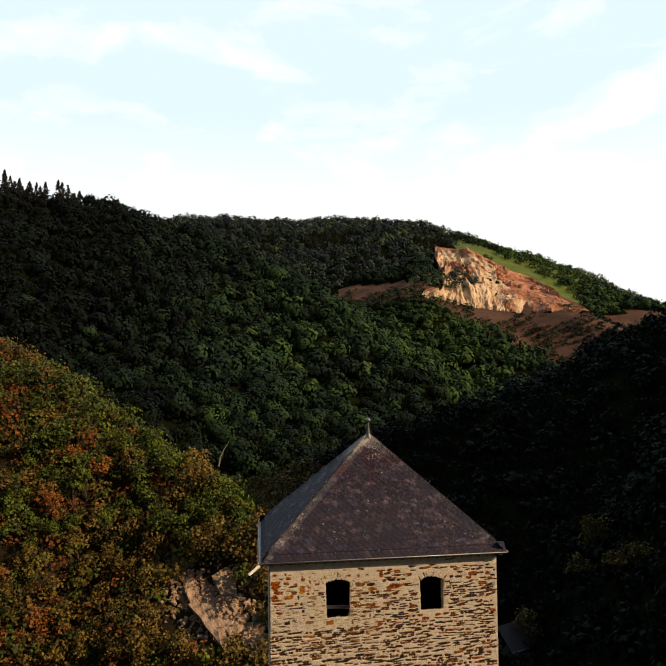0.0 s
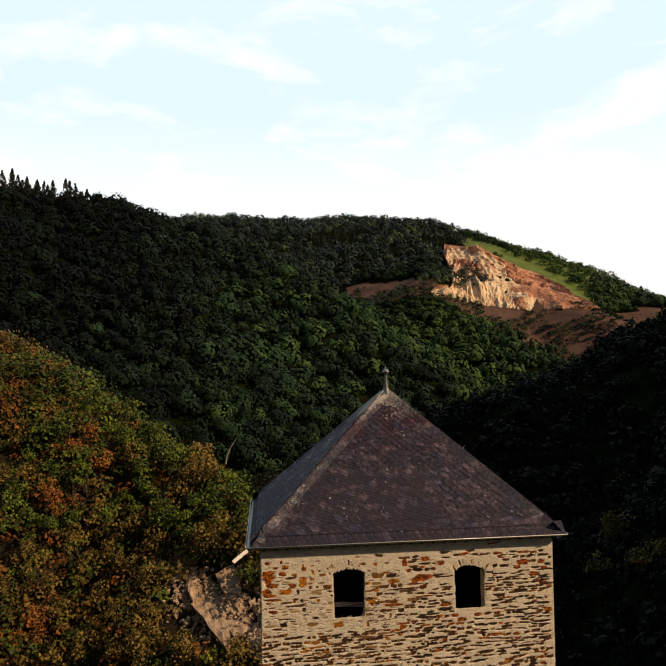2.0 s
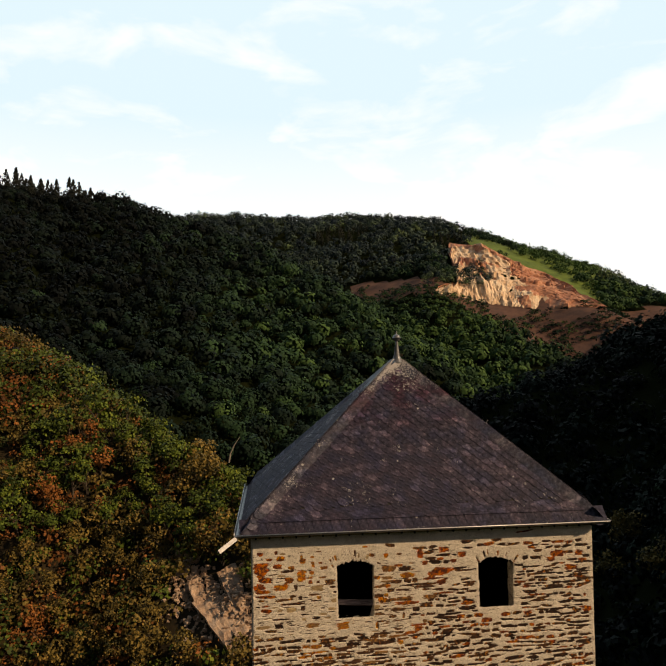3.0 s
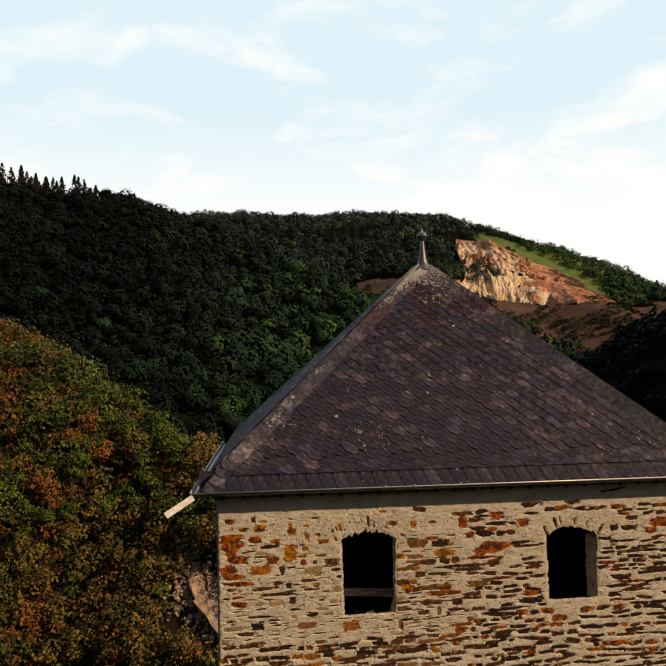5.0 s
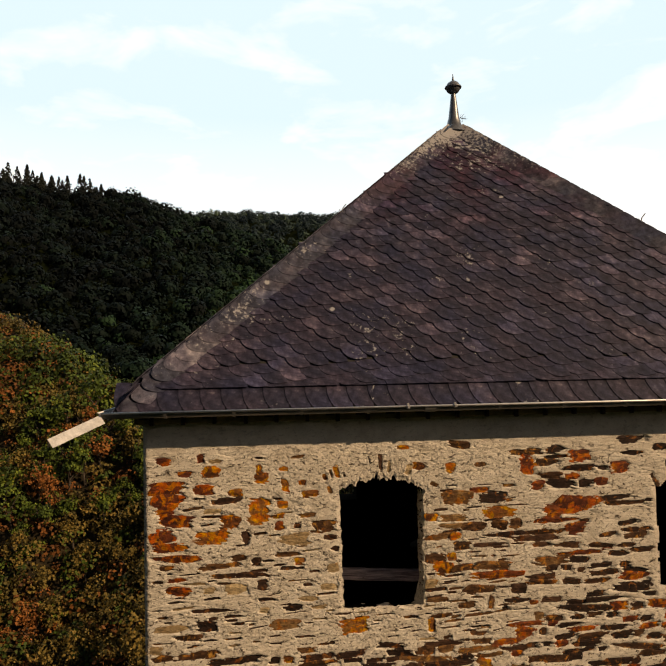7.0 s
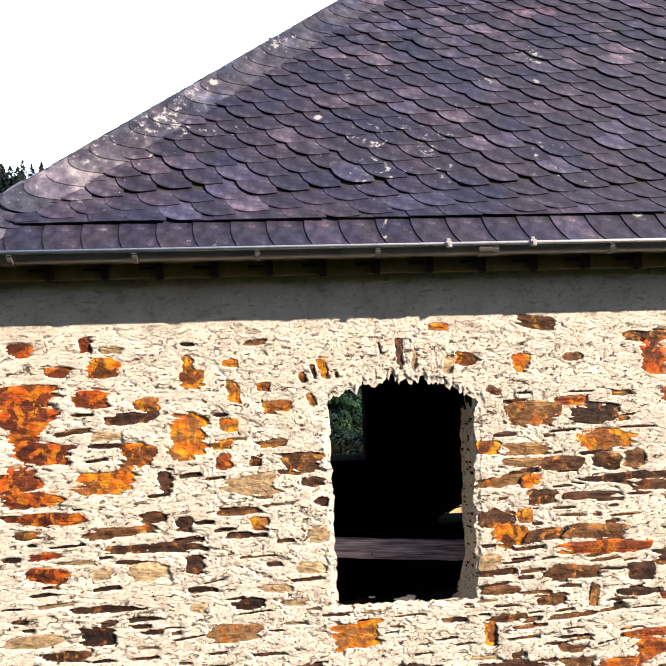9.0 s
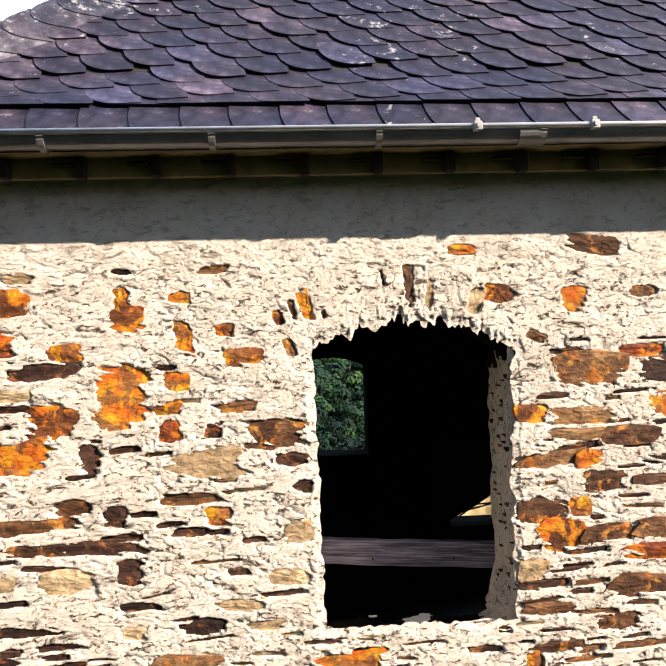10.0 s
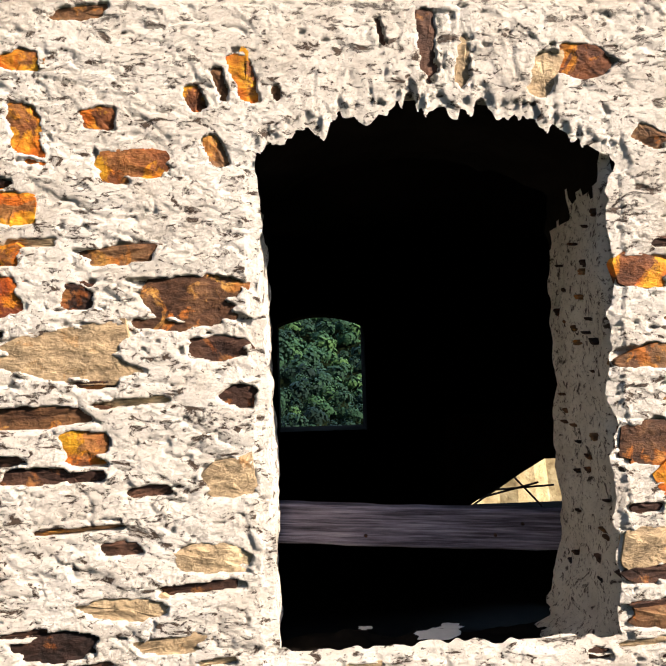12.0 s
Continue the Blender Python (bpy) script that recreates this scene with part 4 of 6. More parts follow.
class Stones:
    """Where the stones of the front wall show, as (x, z, half width, half height, turn, kind, stand-out)."""
    RED = [(-1.61, 11.1, 0.31, 0.134), (-1.59, 11.0, 0.29, 0.089), (-1.66, 10.67, 0.22, 0.134), (-1.6, 10.56, 0.34, 0.093), (-1.56, 10.46, 0.39,
           0.067), (-1.28, 11.08, 0.18, 0.102), (-0.59, 10.73, 0.1, 0.08), (-1.31, 11.38, 0.07, 0.079), (1.45, 10.19, 0.45, 0.065), (1.31, 11.0, 0.17,
           0.047), (1.73, 9.63, 0.19, 0.092), (-1.65, 11.35, 0.13, 0.081)]
    ORANGE = [(-1.63, 10.92, 0.18, 0.094), (-1.54, 10.8, 0.31, 0.117), (-1.22, 11.25, 0.16, 0.091), (-1.45, 11.23, 0.13, 0.063), (-1.04, 10.78,
              0.2, 0.124), (-1.21, 10.65, 0.31, 0.116), (-0.77, 10.89, 0.2, 0.237), (-0.99, 11.05, 0.13, 0.068), (-0.53, 11.1, 0.07, 0.148), (-0.54,
              11.26, 0.09, 0.045), (-0.75, 11.18, 0.13, 0.086), (-0.37, 11.13, 0.07, 0.045), (-0.29, 11.02, 0.15, 0.064), (-0.56, 10.93, 0.09, 0.073)]
    OCHRE = [(-1.54, 10.16, 0.22, 0.08), (-1.53, 10.27, 0.2, 0.04), (-0.41, 10.4, 0.1, 0.068), (-0.6, 10.82, 0.1, 0.046), (-0.77, 11.24, 0.06,
             0.136), (0.09, 9.77, 0.25, 0.14), (0.83, 9.75, 0.07, 0.142), (0.59, 11.43, 0.11, 0.037), (1.05, 11.22, 0.1, 0.084), (1.81, 11.19, 0.12,
             0.099), (1.51, 10.78, 0.29, 0.098), (1.08, 10.57, 0.1, 0.058), (1.04, 10.38, 0.08, 0.07), (0.96, 10.27, 0.16, 0.115), (0.85, 10.76, 0.14,
             0.065)]
    BROWN = [(-0.41, 11.37, 0.14, 0.03), (-0.15, 10.72, 0.27, 0.105), (-0.33, 10.82, 0.16, 0.041), (-0.51, 10.47, 0.25, 0.045), (-0.97, 10.45,
             0.15, 0.056), (-1.11, 10.29, 0.24, 0.045), (-0.54, 9.82, 0.29, 0.081), (-1.43, 9.74, 0.24, 0.058), (-1.15, 10.38, 0.37, 0.053), (-1.64,
             10.38, 0.15, 0.04), (1.33, 11.24, 0.11, 0.052), (1.1, 10.93, 0.26, 0.135), (1.06, 10.74, 0.26, 0.065), (1.5, 10.66, 0.15, 0.084), (1.67,
             10.67, 0.12, 0.099), (0.93, 10.57, 0.26, 0.055), (1.14, 10.48, 0.17, 0.074), (0.86, 9.98, 0.25, 0.046), (1.17, 9.92, 0.17, 0.059), (1.28,
             9.65, 0.17, 0.045), (0.88, 10.37, 0.2, 0.088)]
    DARK = [(-1.09, 10.98, 0.3, 0.059), (-0.9, 10.65, 0.08, 0.126), (-0.42, 10.73, 0.07, 0.055), (-0.81, 10.41, 0.09, 0.081), (-0.86, 10.29, 0.34,
            0.049), (-0.75, 10.19, 0.1, 0.094), (-0.72, 10.06, 0.17, 0.04), (-0.49, 9.97, 0.21, 0.059), (-0.11, 10.61, 0.17, 0.05), (-0.05, 10.5,
            0.12, 0.057), (-1.25, 9.98, 0.46, 0.036), (-0.52, 10.34, 0.15, 0.034), (-0.33, 10.18, 0.1, 0.032), (-1.27, 9.84, 0.19, 0.102), (-0.77,
            11.37, 0.1, 0.02), (1.45, 10.93, 0.27, 0.093), (1.53, 10.57, 0.4, 0.042), (1.43, 10.48, 0.3, 0.032), (0.87, 10.08, 0.22, 0.036), (1.68,
            10.05, 0.15, 0.097), (1.67, 9.94, 0.23, 0.041)]
    TAN = [(-0.45, 10.6, 0.28, 0.109), (-1.2, 10.89, 0.16, 0.045), (-0.08, 10.32, 0.14, 0.082), (-0.11, 10.15, 0.19, 0.059), (-0.33, 10.05, 0.19,
           0.046), (-1.16, 11.35, 0.12, 0.04), (-0.24, 9.97, 0.17, 0.034), (-1.25, 10.16, 0.11, 0.063), (-0.99, 10.16, 0.2, 0.094), (-0.74, 9.96,
           0.09, 0.045), (-1.58, 9.82, 0.29, 0.07), (1.13, 11.44, 0.21, 0.075), (1.25, 10.66, 0.24, 0.065), (1.02, 10.67, 0.21, 0.042), (1.16, 10.27,
           0.22, 0.065), (1.44, 10.28, 0.32, 0.074), (0.84, 10.14, 0.1, 0.073), (1.3, 10.06, 0.31, 0.074), (1.41, 9.93, 0.05, 0.106), (1.29, 9.83,
           0.3, 0.032), (0.91, 9.83, 0.21, 0.037)]
    RED_AWAY = [(1.79, 11.21, 0.13, 0.171), (2.32, 11.3, 0.22, 0.122), (2.73, 11.17, 0.2, 0.107), (1.9, 11.02, 0.13, 0.09), (2.03, 10.77, 0.18, 0.122), (2.26, 10.82, 0.42, 0.163), (2.26, 10.6, 0.19, 0.105), (2.86, 10.12, 0.38, 0.073),
                (3.25, 9.73, 0.22, 0.1), (4.85, 11.1, 0.34, 0.15), (4.72, 10.98, 0.2, 0.1), (5.18, 10.78, 0.3, 0.12), (5.35, 11.1, 0.2, 0.13)]
    HEAD = [("orange", -0.043, 11.207, 0.050, 0.125, 0.32), ("brown", -0.096, 11.200, 0.028, 0.085, 0.3), ("dark", 0.374, 11.296, 0.042, 0.150, 0.05),
            ("tan", 0.456, 11.250, 0.034, 0.095, -0.08), ("dark", 0.268, 11.321, 0.015, 0.060, 0.2), ("tan", 0.640, 11.215, 0.060, 0.130, -0.3),
            ("orange", 0.735, 11.245, 0.120, 0.070, -0.2), ("brown", -0.113, 11.057, 0.040, 0.085, 0.35), ("tan", 0.879, 11.071, 0.090, 0.045, -0.5),
            ("orange", -0.154, 11.169, 0.040, 0.065, 0.4), ("brown", 0.028, 11.181, 0.022, 0.045, 0.2)]

    def __init__(self):
        g = np.random.default_rng(21)
        self.all = []
        self.grid = {}
        for kind, some in (("orange", self.ORANGE), ("orange", self.OCHRE), ("red", self.RED), ("red", self.RED_AWAY), ("brown", self.BROWN), ("dark", self.DARK), ("tan", self.TAN)):
            for x, z, w, h in some:
                self.add(x, z, 0.50 * w, 0.52 * h, g.normal(0.02, 0.05), kind, g.uniform(0.002, 0.012) if kind in ("orange", "red", "tan") else g.uniform(-0.004, 0.007))
        # thin stones on end round the heads of the windows
        for kind, x, z, w, tall, lean in self.HEAD:
            self.add(x, z, w / 2, tall / 2, lean, kind, g.uniform(-0.004, 0.004))
        for w, count in ((W2, 6),):
            for i in range(count):
                k = max(0.03, (i + 0.5 + g.normal(0, 0.4)) / count * 1.2 - 0.1)
                lean = (k - 0.5) * 1.1
                x, z = w[0] + k * (w[1] - w[0]), w[3] + w[4] * 4 * max(0, k * (1 - k))
                tall = g.uniform(0.05, 0.10)
                mid = tall + g.uniform(0.0, 0.05)
                self.add(x + math.sin(lean) * mid, z + math.cos(lean) * mid, g.uniform(0.012, 0.024), tall, -lean, ["tan", "brown", "orange", "dark"][int(g.integers(4))], g.uniform(-0.006, 0.004))
        # slivers between the larger stones, dark and sunk to read also as shaded crevices
        for _ in range(760):
            w, tall = g.uniform(0.05, 0.20), g.uniform(0.012, 0.030)
            x, z = g.uniform(X0 + 0.1, 1.7), g.uniform(9.62, 11.08)
            if x < 0.2 and z > 10.45 and g.random() < 0.55:
                continue
            if x < W1[1] + 0.62 * w and g.random() < 0.5 or min(opening(x, z, W1, 0), opening(x - 0.5 * w, z, W1, 0), opening(x + 0.5 * w, z, W1, 0)) < 0.02:
                continue
            self.add(x, z, w / 2, tall / 2, g.normal(0.06, 0.05), ["brown", "dark", "tan", "dark", "dark"][int(g.integers(5))], g.uniform(-0.010, 0.0), True)
        z = 7.95
        while z < 11.62:
            course = g.uniform(0.036, 0.075)
            x = X0 - 0.02 + g.uniform(0, 0.1)
            while x < X1:
                w = float(np.clip(g.lognormal(-1.50, 0.50), 0.07, 0.52))
                cx, cz = x + w / 2, z + course / 2 + g.normal(0, 0.010)
                x += w + g.uniform(0.008, 0.055)
                bare = vnoise(cx, cz, 0.9, 0.5, 31)
                low = np.clip((11.0 - cz) / 1.0, 0, 1)
                right = np.clip((cx - 0.7) / 1.0, 0, 1)
                if X0 < cx < 1.72 and cz > 9.62 and g.random() > 0.10:
                    continue
                if g.random() > 0.58 + 0.38 * low + 0.44 * right + 0.40 * (bare - 0.5) or cz > 11.40 and g.random() > 0.06:
                    continue
                if min(opening(cx, cz, W1, 0), opening(cx, cz, W2, 0)) < 0.012 + w / 2 or self.near_arch(cx, cz):
                    continue
                warm = vnoise(cx, cz, 0.6, 0.35, 33)
                r = g.random()
                kind = "red" if r < 0.34 * warm and cx > 1.5 else "orange" if r < 0.075 + 0.14 * (warm - 0.4) else "tan" if r < 0.13 else "brown" if r < 0.55 else "dark"
                self.add(cx, cz, w / 2 * 1.06, course * g.uniform(0.46, 0.66), g.normal(0.03, 0.05), kind, g.uniform(-0.008, 0.006), True)
            z += course + g.uniform(0.004, 0.016)
        # bedded stones whose ends turn the corner of each window
        self.quoins = []
        for w in (W1, W2):
            z = w[2] + 0.10
            while z < w[3] - 0.06:
                tall, long = g.uniform(0.03, 0.075), g.uniform(0.10, 0.26)
                kind = ["brown", "brown", "dark", "brown", "orange"][int(g.integers(5))]
                before = len(self.all)
                self.add(w[1] + long * 0.70 + 0.012, z, long / 2, tall / 2, g.normal(0, 0.02), kind, g.uniform(0.0, 0.010), True)
                if len(self.all) > before:
                    self.quoins.append((w, z, tall, kind))
                z += tall + g.uniform(0.012, 0.04)

    def near_arch(self, x, z):
        return any(w[0] - 0.22 < x < w[1] + 0.22 and w[3] - 0.02 < z < w[3] + w[4] + 0.26 for w in (W1, W2))

    def add(self, x, z, a, b, turn, kind, out, check=False):
        cells = {(int((x + s * a) // 0.15), int(z // 0.15) + k) for s in (-1, 0, 1) for k in (-1, 0, 1)}
        if x + a > X1 - 0.03 or x - a < X0 + 0.01:
            x, a = (X1 - 0.04 - a, a) if x > 0 else (X0 + 0.02 + a, a)
        if check and any(abs(x - o[0]) < (a + o[2]) * 0.92 and abs(z - o[1]) < (b + o[3]) * 0.90 for c in cells for o in self.grid.get(c, ())):
            return
        for w in (W1, W2):               # no stone hangs over the edge of a window
            if w[2] < z < w[3] and x > w[1] and x - 1.5 * a < w[1]:
                end = x + a
                a = (end - w[1]) / 2.4
                x = end - a
            if w[2] < z < w[3] and x < w[0] and x + 1.45 * a > w[0] + 0.005:
                end = x - a
                a = (w[0] + 0.005 - end) / 2.45
                x = end + a
        kind = "red" if kind == "orange" and x < -1.22 else "brown" if kind == "tan" and x > 0.85 else kind
        s = (x, z, a, b, turn, kind, out)
        self.all.append(s)
        for c in cells:
            self.grid.setdefault(c, []).append(s)


stones = Stones()


def front_lines():
    """Grid lines of the mortar face, closer round the window that the camera nears."""
    xs = np.r_[np.arange(X0, -1.3, 0.016), np.arange(-1.3, -0.75, 0.0085), np.arange(-0.75, 1.4, 0.0042), np.arange(1.4, 1.8, 0.0085), np.arange(1.8, X1, 0.019), X1]
    zs = np.r_[np.arange(7.9, 9.4, 0.018), np.arange(9.4, 9.7, 0.0085), np.arange(9.7, 11.5, 0.0042), np.arange(11.5, WALL_TOP, 0.0085), WALL_TOP]
    return xs, zs


def mortar_face(parent):
    xs, zs = front_lines()
    x0, z0 = np.meshgrid(xs, zs)
    x = x0 + 0.05 * (vnoise(x0, z0, 0.07, 0.06, 16) - 0.5) + 0.02 * (vnoise(x0, z0, 0.025, 0.02, 17) - 0.5)
    z = z0 + 0.04 * (vnoise(x0, z0, 0.06, 0.05, 18) - 0.5) + 0.02 * (vnoise(x0, z0, 0.022, 0.02, 19) - 0.5)

    def flakes(cell_u, cell_w, seed, degrees):
        """Noise drawn out along a line that falls to the right."""
        c, d = math.cos(radians(degrees)), math.sin(radians(degrees))
        return vnoise(x * c - z * d, x * d + z * c, cell_u, cell_w, seed)

    h = 0.006 + 0.008 * (vnoise(x, z, 0.24, 0.10, 1) - 0.5) + 0.004 * (flakes(0.10, 0.030, 2, 8) - 0.5)
    crease = lambda n, k: np.minimum(1, np.abs(2 * n - 1) * k) - 0.85
    flat = 0.0046 * crease(flakes(0.17, 0.044, 3, 12), 11.0) + 0.0034 * crease(flakes(0.085, 0.020, 4, 22), 7.0) + 0.0022 * crease(flakes(0.045, 0.012, 13, 20), 4.0)
    upright = 0.0042 * crease(vnoise(x + 0.1 * z, z, 0.030, 0.11, 14), 5.0) + 0.0034 * crease(vnoise(x - 0.1 * z, z, 0.014, 0.045, 15), 4.0)
    x, z = x0, z0
    arch = np.zeros_like(x)
    for w in (W1, W2):
        arch = np.maximum(arch, np.clip(1.3 - np.abs(x - (w[0] + w[1]) / 2) / 0.42, 0, 1) * np.clip(1.4 - np.abs(z - w[3] - w[4] - 0.08) / 0.16, 0, 1))
    h += flat * (1 - arch) + upright * arch
    pits = vnoise(x + 0.5 * z, z, 0.040, 0.016, 8)
    h -= 0.008 * np.clip((pits - 0.93) / 0.04, 0, 1)
    rough = np.clip((11.55 - z) / 0.15, 0.25, 1)
    h = 0.006 + (h - 0.006) * rough
    wob = 0.80 * (flakes(0.12, 0.020, 11, 8) - 0.5) + 0.70 * (flakes(0.050, 0.011, 12, 12) - 0.5) + 0.25 * (vnoise(x, z, 0.016, 0.009, 20) - 0.5)
    for cx, cz, a, b, turn, kind, out in stones.all:
        i0, i1 = np.searchsorted(xs, (cx - a - 0.05, cx + a + 0.05))
        j0, j1 = np.searchsorted(zs, (cz - b - 0.04, cz + b + 0.04))
        if i1 <= i0 or j1 <= j0:
            continue
        dx, dz = x[j0:j1, i0:i1] - cx, z[j0:j1, i0:i1] - cz
        u, v = dx * math.cos(turn) + dz * math.sin(turn), dz * math.cos(turn) - dx * math.sin(turn)
        if any(0 < cx - w[1] < 1.7 * a + 0.02 and w[2] < cz < w[3] for w in (W1, W2)):    # its end turns the corner
            u = np.where(u < 0, 0.55 * u, u)
        d = np.maximum(np.abs(u / a) ** 1.5, 0.62 * np.abs(u / a) + 0.62 * np.abs(v / b)) * 0.35 + 0.65 * np.maximum(np.abs(u / a), np.abs(v / b)) + 0.62 * wob[j0:j1, i0:i1]
        k = np.clip((1.00 - d) / 0.16, 0, 1)
        k = k * k * (3 - 2 * k)
        local = h[j0:j1, i0:i1]
        h[j0:j1, i0:i1] = local * (1 - k) + np.minimum(local, 0.5 * out - 0.0078) * k
    beside = np.clip((x - 0.79) / 0.02, 0, 1) * np.clip((1.9 - x) / 0.2, 0, 1) * np.clip((z - 9.9) / 0.06, 0, 1) * np.clip((11.08 - z) / 0.06, 0, 1)
    h -= 0.004 * beside
    # corners of the wall fall back a little
    h -= 0.02 * np.clip(1 - (x - X0) / 0.03, 0, 1) + 0.006 * np.clip(1 - (X1 - x) / 0.03, 0, 1)
    sd = np.minimum(opening(x, z, W1), opening(x, z, W2))
    gx = np.gradient(sd, axis=1) / np.gradient(x, axis=1)
    gz = np.gradient(sd, axis=0) / np.gradient(z, axis=0)
    n2 = gx * gx + gz * gz + 1e-6
    cell = np.minimum(np.gradient(x, axis=1), np.gradient(z, axis=0))
    near = np.abs(sd) < 0.8 * cell * np.sqrt(n2)
    step = np.where(near, sd / n2, 0)
    x2, z2 = x - np.clip(step * gx, -0.012, 0.012), z - np.clip(step * gz, -0.012, 0.012)
    h = np.where(np.abs(sd) < 0.03, h * np.clip(0.25 + np.abs(sd) / 0.04, 0, 1) - 0.004, h)
    v = np.stack([x2, -h, z2], -1).reshape(-1, 3)
    idx = np.arange(x.size).reshape(x.shape)
    mid = (sd[:-1, :-1] + sd[1:, :-1] + sd[:-1, 1:] + sd[1:, 1:]) / 4
    f = np.stack([idx[:-1, :-1], idx[:-1, 1:], idx[1:, 1:], idx[1:, :-1]], -1)[mid > 0]
    used = np.unique(f)
    remap = np.full(x.size, -1)
    remap[used] = np.arange(len(used))
    return place("mortar_face", v[used].tolist(), remap[f].tolist(), mat_mortar, parent, smooth=True)


def wall_cells(u0, u1, z0, z1, holes, put):
    """Blocks round rectangular holes. put(u0, u1, z0, z1) adds one block."""
    us = sorted({u0, u1, *[h[0] for h in holes], *[h[1] for h in holes]})
    for a, b in zip(us, us[1:]):
        low = z0
        for h in sorted([h for h in holes if h[0] <= a and h[1] >= b], key=lambda h: h[2]):
            put(a, b, low, h[2])
            low = h[3]
        put(a, b, low, z1)


def stitched(bm):
    """Joins the blocks of one wall into one shell."""
    bmesh.ops.remove_doubles(bm, verts=bm.verts[:], dist=0.0005)
    seen = {}
    for f in bm.faces:
        seen.setdefault(tuple(sorted(v.index for v in f.verts)), []).append(f)
    return bm


def reveal(parent, w, inner):
    """The rough sides, arch and sill of a window, through the wall's thickness."""
    left, right, sill, spring, rise = w
    depth = np.r_[0.014, 0.024, np.linspace(0.036, inner, 24)]
    turns = []
    for s in np.linspace(0, 1, 70):
        turns.append((left + 0.024 * (1 - s), sill - 0.17 + s * (spring - sill + 0.17)))
    for k in np.linspace(0, 1, 50)[1:-1]:
        turns.append((left + k * (right - left), spring + rise * 4 * k * (1 - k)))
    for s in np.linspace(1, 0, 70):
        turns.append((right, sill - 0.17 + s * (spring - sill + 0.17)))
    cx, cz = (left + right) / 2, (sill + spring) / 2
    verts, faces = [], []
    n = len(turns)
    for j, y in enumerate(depth):
        for i, (px, pz) in enumerate(turns):
            out = np.array([px - cx, (pz - cz) if pz > spring - 0.02 else 0.0])
            out /= np.linalg.norm(out)
            along = pz if pz < spring else spring + px
            bumpy = 0.020 * (vnoise(along, y, 0.09, 0.09, 41) - 0.5) + 0.014 * (vnoise(along, y, 0.03, 0.03, 42) - 0.5)
            high = min(1, max(0, (pz - spring + 0.03) / 0.05))
            open_up = np.interp(y, (0.014, 0.03, 0.05, 0.12), (0.03, 0.002, 0.004, 0.010)) + bumpy * min(1, y / 0.05) + 0.035 * high * np.interp(y, (0.0, 0.05, 0.3), (1, 0.8, 0.3))
            pile = 0.065 * max(0, 1 - (pz - sill + 0.1) / 0.22) ** 1.5 * min(1, y / 0.08) * (0.5 + vnoise(along, y, 0.04, 0.05, 45)) if px > cx and left < 1 else 0.0
            splay = SPLAY * min(1, y / inner) if px > cx else 0.0
            verts.append((px + out[0] * open_up - pile + splay, y, pz + out[1] * open_up))
    for j in range(len(depth) - 1):
        for i in range(n - 1):
            faces.append((j * n + i, j * n + i + 1, (j + 1) * n + i + 1, (j + 1) * n + i))
    ob = place("reveal", verts, faces, mat_mortar, parent, smooth=True)
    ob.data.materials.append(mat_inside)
    # arch and upper sides take the dark colour in place of shade
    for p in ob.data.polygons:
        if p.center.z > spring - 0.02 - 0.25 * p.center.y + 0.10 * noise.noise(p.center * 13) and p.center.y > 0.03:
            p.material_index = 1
    # the sill: a lip of mortar in front, broken down behind it
    xs, ys = np.meshgrid(np.linspace(left - 0.03, right + 0.04, 70), np.linspace(-0.006, inner + 0.02, 40))
    fall = np.clip((ys - 0.035) / 0.15, 0, 1)
    zs = sill - 0.042 - 0.13 * fall * fall * (3 - 2 * fall) + 0.03 * (vnoise(xs, ys, 0.11, 0.09, 43) - 0.5) + 0.016 * (vnoise(xs, ys, 0.03, 0.03, 44) - 0.5)
    zs += 0.03 * np.clip((xs - right + 0.16) / 0.16, 0, 1) * np.clip(ys / 0.1, 0, 1)
    i = np.arange(xs.size).reshape(xs.shape)
    f = np.stack([i[:-1, :-1], i[:-1, 1:], i[1:, 1:], i[1:, :-1]], -1).reshape(-1, 4)
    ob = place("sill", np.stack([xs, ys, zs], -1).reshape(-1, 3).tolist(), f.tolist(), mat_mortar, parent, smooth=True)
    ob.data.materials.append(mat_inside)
    for p in ob.data.polygons:           # the shade behind the lip, put into the colour
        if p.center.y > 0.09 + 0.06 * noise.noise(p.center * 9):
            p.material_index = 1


def slab_mesh(name, outline, thick, mat, g):
    """A broken piece, outline in the x-z plane, its uneven cleft face towards -y."""
    n = len(outline)
    step = lambda z: 0.35 * math.floor(z * 2.6) / 2.6
    v = [(0.1, -thick * g.uniform(0.85, 1.1), 0.0)]
    v += [(x * 0.55, -thick * (1 + g.uniform(-0.15, 0.12) + step(z)), z * 0.5) for x, z in outline]
    v += [(x * 0.95, -thick * (0.9 + g.uniform(-0.18, 0.15) + step(z)), z * 0.93) for x, z in outline]
    v += [(x * 1.0, thick, z * 1.0) for x, z in outline]
    f = [(0, 1 + (i + 1) % n, 1 + i) for i in range(n)]
    for r in (1, 1 + n):
        f += [(r + i, r + (i + 1) % n, r + n + (i + 1) % n, r + n + i) for i in range(n)]
    me = bpy.data.meshes.new(name)
    me.from_pydata(v, [], f)
    me.materials.append(mat)
    return me


